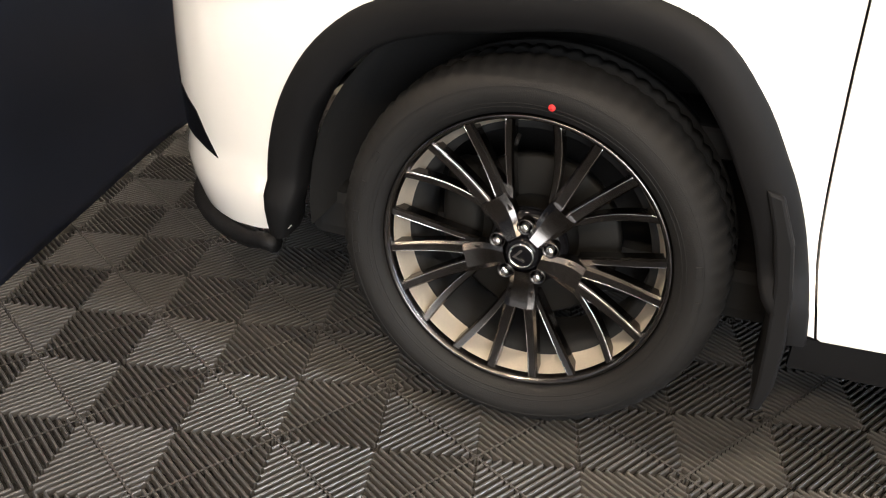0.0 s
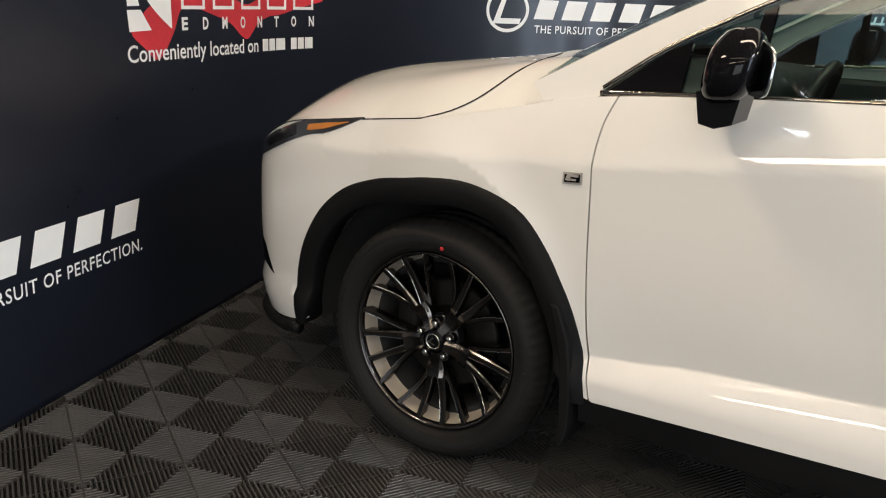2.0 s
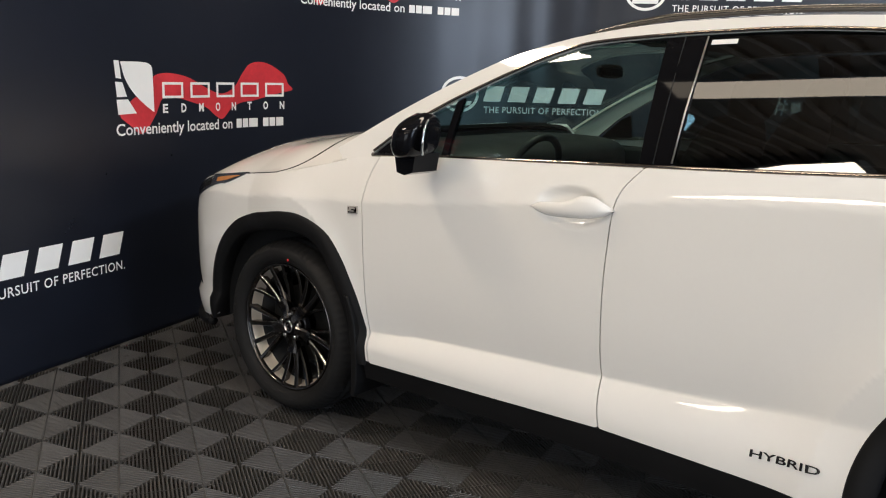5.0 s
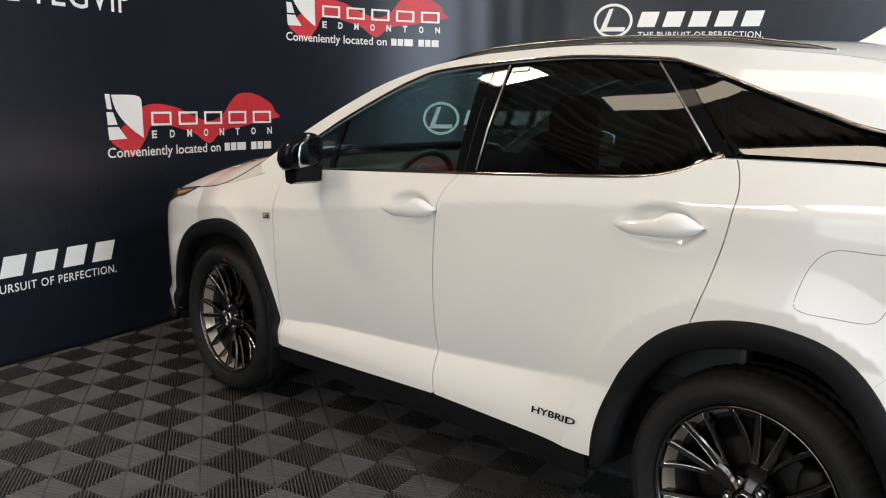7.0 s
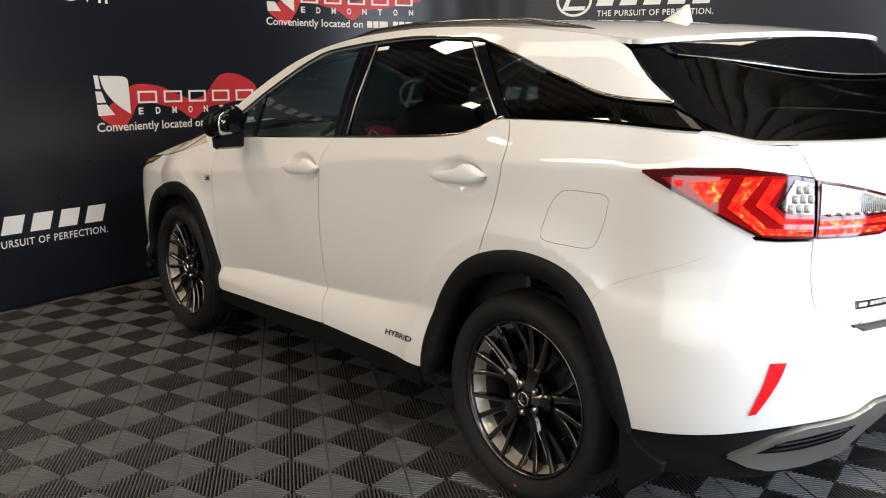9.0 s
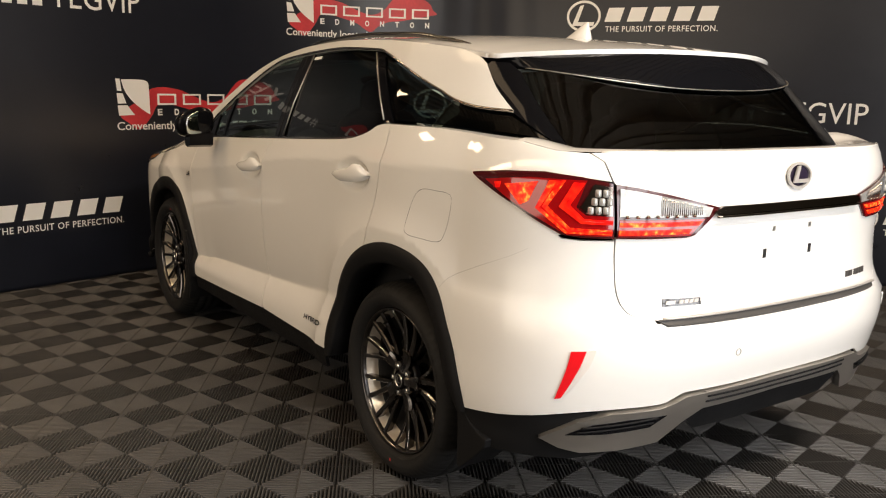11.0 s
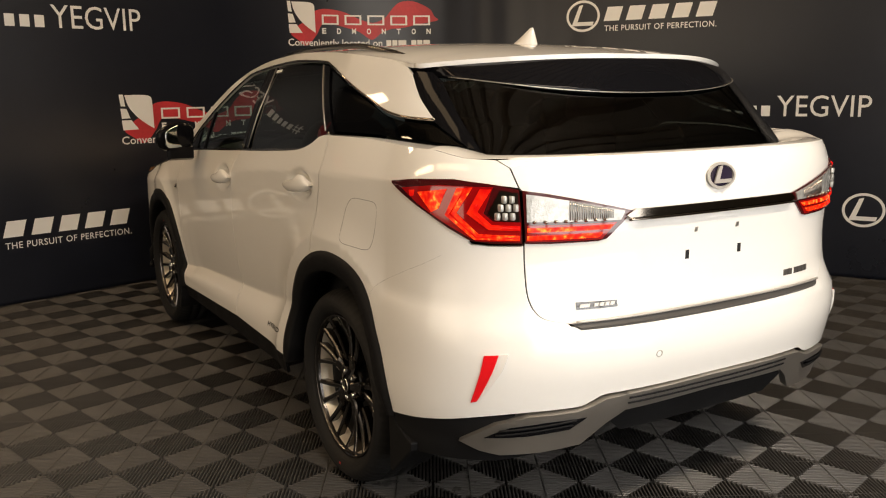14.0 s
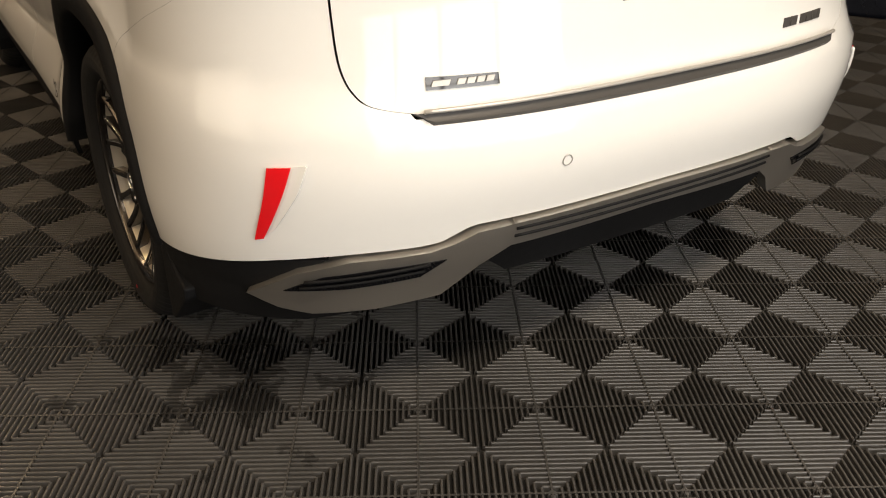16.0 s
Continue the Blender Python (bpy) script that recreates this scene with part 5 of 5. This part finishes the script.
for ax in (0.0, AXLE_R):
    for right in (False, True):
        wheel(ax, right, 18.0 if ax < 1 else -4.0)
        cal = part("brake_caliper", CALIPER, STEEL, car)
        cal.matrix_local = pose(ax + (-0.15 if ax < 1 else 0.15), (1 if right else -1) * 0.80, WHEEL_Z + 0.03)

# badges and small things on the panels
def bars_on(fn, spots, d, mat, parent, name="badge_bar", label=""):
    for poly in spots:
        part(name, patch(poly, lifted(fn, d), 0.05, 0.003), mat, parent, label)


slant = lambda x, z, w, h, k=0.25: [(x, z), (x + w, z), (x + w + k * h, z + h), (x + k * h, z + h)]
door_left = [o for o in car.children if o.name == "rear_door"][0]
fender_left = body["fender", False]
badge = part("badge", patch([(0.4020, 0.940), (0.4560, 0.944), (0.4560, 0.975), (0.4020, 0.971)], lifted(lower, 0.004), 0.05, 0.004), BRIGHT_TRIM, fender_left, "small black and silver side badge")
part("badge_field", patch([(0.4075, 0.9455), (0.4505, 0.9490), (0.4505, 0.9700), (0.4075, 0.9662)], lifted(lower, 0.006), 0.05, 0.002), GLOSS_BLACK, badge)
bars_on(lower, [slant(0.411, 0.951, 0.012, 0.017, 0.3), slant(0.426, 0.962, 0.020, 0.006, 0.3), slant(0.424, 0.952, 0.016, 0.005, 0.3)], 0.009, BRIGHT_TRIM, badge, "badge_mark")

# ---- lettering ----
def letters(text, height, width=None, spacing=1.0, bold=0.0):
    """Flat lettering of Blender's own font as (verts, faces) from x = 0, base line z = 0, height the capitals' height; width stretches it."""
    cu = bpy.data.curves.new("letters", "FONT")
    cu.body, cu.size, cu.space_character, cu.resolution_u, cu.offset = text, 1.0, spacing, 3, bold
    ob = bpy.data.objects.new("letters", cu)
    scene.collection.objects.link(ob)
    bpy.context.view_layer.update()
    me = bpy.data.meshes.new_from_object(ob.evaluated_get(bpy.context.evaluated_depsgraph_get()))
    pts = [(v.co.x, v.co.y) for v in me.vertices]
    faces = [list(p.vertices) for p in me.polygons]
    bpy.data.objects.remove(ob)
    bpy.data.curves.remove(cu)
    bpy.data.meshes.remove(me)
    x0, x1 = min(p[0] for p in pts), max(p[0] for p in pts)
    k = height / 0.69
    kx = width / (x1 - x0) if width else k
    return [((x - x0) * kx, y * k) for x, y in pts], faces


def onto(pts, faces, fn, d=0.0):
    """Lays flat (a, b) geometry on a surface."""
    at = lifted(fn, d) if d else fn
    return mesh("print", [at(a, b) for a, b in pts], faces, None, False)


def sheet(s, z):
    return (*along(s, 0.0), z)


def on_backdrop(name, pts, faces, mat, d, label="", parent=None):
    verts = []
    for s, z in pts:
        fold = 0.004 * math.exp(-((s - 3.9) / 0.55) ** 2)
        w = 0.004 * noise.noise((s * 0.9, z * 0.35, 3.0)) - fold * math.sin(s * 21 + 1.2 * noise.noise((s, z * 0.4, 0))) * (0.5 + z / TOP)
        verts.append((*along(s, w + d), z))
    return part(name, mesh(name, verts, faces, None, False), mat, backdrop if parent is None else parent, label)


def cut(poly, cell=0.05):
    """A flat outline cut into strips, so that it can follow a bend."""
    bm = bmesh.new()
    bm.faces.new([bm.verts.new((x, y, 0)) for x, y in poly])
    lo, hi = min(p[0] for p in poly), max(p[0] for p in poly)
    k = math.ceil(lo / cell)
    while k * cell < hi:
        bmesh.ops.bisect_plane(bm, geom=bm.verts[:] + bm.edges[:] + bm.faces[:], plane_co=(k * cell + 1e-4, 0, 0), plane_no=(1, 0, 0), dist=1e-6)
        k += 1
    bmesh.ops.triangulate(bm, faces=bm.faces)
    bm.verts.index_update()
    out = [(v.co.x, v.co.y) for v in bm.verts], [[v.index for v in f.verts] for f in bm.faces]
    bm.free()
    return out


def ring(cx, cz, rx, rz, w, n=48):
    pts, faces = [], []
    for i in range(n):
        a = 2 * math.pi * i / n
        pts += [(cx + rx * math.cos(a), cz + rz * math.sin(a)), (cx + (rx - w) * math.cos(a), cz + (rz - w) * math.sin(a))]
    for i in range(n):
        j = (i + 1) % n
        faces.append([2 * i, 2 * j, 2 * j + 1, 2 * i + 1])
    return pts, faces


def word_blocks(x, z, width, h, count, lean=0.3, gap=0.30):
    """A brand word as plain shapes: one leaning block a letter."""
    step = width / (count - gap)
    out = []
    for i in range(count):
        a, w = x + i * step, step * (1 - gap)
        out.append([(a, z), (a + w, z), (a + w + lean * h, z + h), (a + lean * h, z + h)])
    return out


def word_frames(x, z, width, h, count, line=0.014, gap=0.26):
    """The same in thin lines: one open frame a letter."""
    step = width / (count - gap)
    out = []
    for i in range(count):
        a, w = x + i * step, step * (1 - gap)
        out += [[(a, z), (a + w, z), (a + w, z + line), (a, z + line)], [(a, z + h - line), (a + w, z + h - line), (a + w, z + h), (a, z + h)],
                [(a, z + line), (a + line * 1.3, z + line), (a + line * 1.3, z + h - line), (a, z + h - line)],
                [(a + w - line * 1.3, z + line), (a + w, z + line), (a + w, z + h - line), (a + w - line * 1.3, z + h - line)]]
    return out


def joined(polys, cell=0.05):
    pts, faces = [], []
    for p in polys:
        a, b = cut(p, cell)
        faces += [[i + len(pts) for i in f] for f in b]
        pts += a
    return pts, faces


def maker_mark(s, z):
    """Ring mark, brand word as blocks, and the line of words under it; s: its left end, z: the base of the small words."""
    rp, rf = ring(s + 0.155, z + 0.135, 0.155, 0.135, 0.021)
    bp, bf = joined([[(s + 0.120, z + 0.225), (s + 0.155, z + 0.232), (s + 0.105, z + 0.085), (s + 0.255, z + 0.085), (s + 0.245, z + 0.052), (s + 0.050, z + 0.052)]])
    on_backdrop("ring_mark", rp + bp, rf + [[i + len(rp) for i in f] for f in bf], PRINT_WHITE, 0.0015, "white ring mark")
    on_backdrop("brand_blocks", *joined(word_blocks(s + 0.345, z + 0.085, 0.93, 0.118, 5)), PRINT_WHITE, 0.0015, "white brand word as blocks")
    pts, faces = letters("THE PURSUIT OF PERFECTION.", 0.047, 0.955, 1.1, 0.008)
    on_backdrop("slogan", [(s + 0.355 + a, z + b) for a, b in pts], faces, PRINT_WHITE, 0.0015, "white printed slogan")


def tag_line(s1, z):
    """The hash tag that ends at s1."""
    pts, faces = letters("YEGVIP", 0.165, 0.69, 1.0)
    on_backdrop("tag_letters", [(s1 - 0.69 + a, z + b) for a, b in pts], faces, PRINT_WHITE, 0.0015, "tall white printed letters")
    pts, faces = letters("#", 0.13, 0.10)
    on_backdrop("hash_sign", [(s1 - 1.345 + a, z + b) for a, b in pts], faces, PRINT_WHITE, 0.0015)
    on_backdrop("brand_blocks", *joined(word_blocks(s1 - 1.22, z, 0.48, 0.085, 5, 0.0, 0.34)), PRINT_WHITE, 0.0015, "white brand word as blocks")


def dealer_mark(s, z, k=1.0):
    """White door-like mark, a red cloth, the brand word as blocks, the town and the line below; z: the base of that line."""
    red = spline([(0.03, 0.105), (0.09, 0.16), (0.13, 0.19), (0.20, 0.225), (0.27, 0.30), (0.36, 0.325), (0.47, 0.32), (0.58, 0.297), (0.71, 0.245), (0.85, 0.21), (0.97, 0.25), (1.05, 0.335), (1.13, 0.395), (1.27, 0.400),
                  (1.42, 0.335), (1.465, 0.27), (1.505, 0.235), (1.42, 0.215), (1.30, 0.195), (1.15, 0.165), (1.04, 0.155), (0.94, 0.12), (0.86, 0.062), (0.80, 0.075), (0.71, 0.13), (0.58, 0.165), (0.46, 0.19), (0.35, 0.19),
                  (0.29, 0.10), (0.19, 0.002), (0.10, 0.05)], 4, True)
    cloth, cloth_f = cut([(s + k * a, z + b) for a, b in red], 0.04)
    on_backdrop("red_cloth", cloth, cloth_f, PRINT_RED, 0.0012, "printed red cloth swirl")
    leaf = [(0.045, 0.38)] + spline([(0.045, 0.38), (0.20, 0.38), (0.262, 0.365), (0.275, 0.32), (0.278, 0.20), (0.280, 0.115)], 4) + spline([(0.272, 0.118), (0.19, 0.17), (0.12, 0.23), (0.07, 0.30), (0.045, 0.38)], 4)[:-1]
    stack = [[(0.0, 0.385), (0.035, 0.384), (0.047, 0.292), (0.010, 0.295)], [(0.005, 0.277), (0.055, 0.274), (0.083, 0.200), (0.013, 0.198)], [(0.010, 0.185), (0.090, 0.186), (0.150, 0.112), (0.018, 0.108)]]
    on_backdrop("door_mark", *joined([[(s + k * a, z + b) for a, b in leaf]] + [[(s + k * a, z + b) for a, b in p] for p in stack], 0.06), PRINT_WHITE, 0.0020, "white panelled mark")
    on_backdrop("brand_blocks", *joined(word_frames(s + k * 0.345, z + 0.188, k * 1.08, 0.088, 5)), PRINT_WHITE, 0.0022, "white brand word as blocks")
    for i, ch in enumerate("EDMONTON"):
        pts, faces = letters(ch, 0.046, 0.042, 1.0, 0.035)
        on_backdrop("town_letter", [(s + k * (0.345 + i * 0.149 + a), z + 0.110 + b) for a, b in pts], faces, PRINT_WHITE, 0.0022)
    pts, faces = letters("Conveniently located on", 0.060, 0.945, 1.0, 0.012)
    on_backdrop("dealer_line", [(s + k * a, z + b) for a, b in pts], faces, PRINT_WHITE, 0.0024, "white printed line of words")
    on_backdrop("line_bars", *joined([[(s + k * a, z), (s + k * b, z), (s + k * b, z + 0.055), (s + k * a, z + 0.055)] for a, b in ((0.985, 1.035), (1.045, 1.095), (1.105, 1.185), (1.235, 1.285), (1.295, 1.345), (1.355, 1.42))]), PRINT_WHITE, 0.0024, "plain white bars")


for s, z in ((-0.945, 0.408), (3.115, 1.20), (4.515, 2.0), (6.865, 0.41), (-3.6, 1.20)):
    maker_mark(s, z)
for s, z, k in ((0.345, 1.115, 1.0), (1.92, 1.91, 0.93), (-2.6, 1.91, 1.0)):
    dealer_mark(s, z, k)
for s1, z in ((0.572, 1.985), (7.02, 1.272), (-1.25, 1.2)):
    tag_line(s1, z)

# lettering on the car
def badge_letters(text, u, z, w, h, mat, parent, label, d=0.004, tilt=0.0):
    pts, faces = letters(text, h, w, 1.0, 0.02)
    return part("badge_letters", onto([(u + a, z + b + tilt * a) for a, b in pts], faces, lower, d), mat, parent, label)


badge_letters("HYBRID", 2.048, 0.458, 0.196, 0.020, GREY_METAL, door_left, "dark metallic letters on the door", 0.010, 0.07)
for nm, geo, mat in (("emblem_ring", ring(0, 0, 0.064, 0.044, 0.009, 40), BRIGHT_TRIM), ("emblem_mark", joined([[(-0.014, 0.030), (0.002, 0.032), (-0.016, -0.012), (0.040, -0.012), (0.036, -0.024), (-0.040, -0.024)]]), BRIGHT_TRIM),
                     ("emblem_field", cut([(0.056 * math.cos(2 * math.pi * i / 32), 0.038 * math.sin(2 * math.pi * i / 32)) for i in range(32)]), EMBLEM_FIELD)):
    d = {"emblem_ring": 0.012, "emblem_mark": 0.011, "emblem_field": 0.006}[nm]
    me = mesh(nm, [(rear_x(1.231 + b) + d, a, 1.231 + b) for a, b in geo[0]], geo[1], None, False)
    ob = part(nm, me, mat, tailgate, "chrome ring emblem" if nm == "emblem_ring" else "")
    if nm != "emblem_field":
        s = ob.modifiers.new("thickness", "SOLIDIFY")
        s.thickness = 0.006


def on_gate(name, poly, d, mat, label="", right=False):
    """poly in (y, z) on the gate."""
    def gate_at(y, z):
        w = side_y(XB, z)
        return (XB + (rear_x(z) - XB) * max(1 - (abs(y) / w) ** REAR_N, 0.0) ** (1 / REAR_N), y, z)
    return part(name, patch(poly, lifted(gate_at, d), 0.05, 0.004), mat, tailgate, label)


on_gate("sport_badge", [(-0.557, 0.842), (-0.414, 0.840), (-0.416, 0.862), (-0.557, 0.866)], 0.004, SMOKE_LENS, "small dark metallic badge with plain bars")
for a, b in ((-0.548, -0.515), (-0.500, -0.485), (-0.481, -0.466), (-0.462, -0.447), (-0.443, -0.428)):
    on_gate("badge_mark", [(a, 0.848), (b, 0.848), (b + 0.004, 0.859), (a + 0.004, 0.859)], 0.007, BRIGHT_TRIM)
for a, b in ((0.372, 0.394), (0.399, 0.424), (0.440, 0.462), (0.466, 0.488), (0.492, 0.514), (0.518, 0.530)):
    on_gate("model_bar", [(a, 0.845), (b, 0.845), (b + 0.003, 0.866), (a + 0.003, 0.866)], 0.004, TRIM_GREY, "plain metal bar of the model name")
for y, z, r in ((-0.125, 0.978, 0), (0.122, 0.976, 0), (-0.095, 1.06, 1), (0.10, 1.06, 1)):
    hw, hh = (0.008, 0.015) if not r else (0.007, 0.008)
    on_gate("plate_hole", [(y - hw, z - hh), (y + hw, z - hh), (y + hw, z + hh), (y - hw, z + hh)], 0.0015, DARK if not r else SILVER_TRIM, "empty plate hole" if not r else "plate screw cap")
for y, z in ((-0.285, 0.68),):
    pts = [(y + 0.011 * math.cos(2 * math.pi * i / 20), z + 0.011 * math.sin(2 * math.pi * i / 20)) for i in range(20)]
    part("parking_sensor", tube([(XB + (rear_x(b) - XB) * (1 - (abs(a) / side_y(XB, b)) ** REAR_N) ** (1 / REAR_N) + 0.001, a, b) for a, b in pts], 0.0012, 5, 1, True), SILVER_TRIM, rear_bumper)
part("window_label", patch([(1.735, 1.600), (1.815, 1.604), (1.815, 1.618), (1.735, 1.614)], lifted(upper, 0.0), 0.05, 0.001), PRINT_WHITE, door_left, "small white label on the glass")

# ---- floor of ribbed click tiles, laid cornerwise ----
PITCH, NODE, TURN_TILES = 0.28666, (-0.463, -0.143), 45.0
floor = tagged(new("floor"), "dark grey ribbed plastic click tiles laid cornerwise", "floor", "", "structure")
verts, faces = [], []
half, ribs_n, rib_w, rib_h = PITCH / 2, 20, 0.0071, 0.014
for q in range(4):
    c, s = (1, 0, -1, 0)[q], (0, 1, 0, -1)[q]
    for i in range(ribs_n):
        t = -half + PITCH * (i + 0.5) / ribs_n
        r0, r1 = abs(t) + 0.0025, half - 0.0027
        if r1 - r0 < 0.0004:
            continue
        k = len(verts)
        prof = ((-0.5, -rib_h), (-0.40, -0.0016), (-0.22, 0.0), (0.22, 0.0), (0.40, -0.0016), (0.5, -rib_h))
        for r in (r0, r1):
            for dt, z in prof:
                a, b = r, t + dt * rib_w
                verts.append((a * c - b * s, a * s + b * c, z))
        faces += [[k + m, k + 6 + m, k + 7 + m, k + 1 + m] for m in range(5)] + [[k + 11, k + 10, k + 9, k + 8, k + 7, k + 6], [k, k + 1, k + 2, k + 3, k + 4, k + 5]]
# the thin raised joint round the tile
for q in range(4):
    c, s = (1, 0, -1, 0)[q], (0, 1, 0, -1)[q]
    k = len(verts)
    for a, b in ((half - 0.0024, -half + 0.0024), (half - 0.0003, -half + 0.0003), (half - 0.0003, half - 0.0003), (half - 0.0024, half - 0.0024)):
        verts.append((a * c - b * s, a * s + b * c, 0.0008))
    faces.append([k, k + 1, k + 2, k + 3])
k = len(verts)
verts += [(-half, -half, -rib_h + 0.001), (half, -half, -rib_h + 0.001), (half, half, -rib_h + 0.001), (-half, half, -rib_h + 0.001)]
tile_mesh = mesh("tile", verts, faces, None, False)
tile_mesh.materials.append(TILE)
spots = []
for i in range(-45, 60):
    for j in range(-60, 45):
        a, b = (i + 0.5) * PITCH, (j + 0.5) * PITCH
        cs, sn = math.cos(radians(TURN_TILES)), math.sin(radians(TURN_TILES))
        x, y = NODE[0] + a * cs - b * sn, NODE[1] + a * sn + b * cs
        if not (HX0 < x < 6.55 and -5.5 < y < HY1):
            continue
        if y < BEND_Y and x < SIDE_X - 0.05:
            continue
        spots.append((x, y))
# the walked stretch in front of the car and behind it as single tiles, the rest as one sheet
near = [p for p in spots if (-1.5 < p[0] < 5.6 and -2.0 < p[1] + 0.27 * p[0] * 0.6 < 0.2)][:300]
chosen = set(near)
for x, y in near:
    ob = new("tile", tile_mesh)
    ob.parent = floor
    ob.matrix_local = pose(x, y, 0, 0, 0, TURN_TILES)
base_v = np.array([tuple(v.co) for v in tile_mesh.vertices])
base_f = [list(p.vertices) for p in tile_mesh.polygons]
rest = [p for p in spots if p not in chosen]
m45 = np.array(pose(0, 0, 0, 0, 0, TURN_TILES).to_3x3())
turned = base_v @ m45.T
all_v, all_f = [], []
for i, (x, y) in enumerate(rest):
    all_v.append(turned + np.array((x, y, 0)))
    all_f += [[v + i * len(base_v) for v in f] for f in base_f]
rest_mesh = bpy.data.meshes.new("tiles")
rest_mesh.from_pydata(np.concatenate(all_v).tolist(), [], all_f)
rest_mesh.materials.append(TILE)
tagged(part("tile_field", rest_mesh, None, floor), kind="stuff")
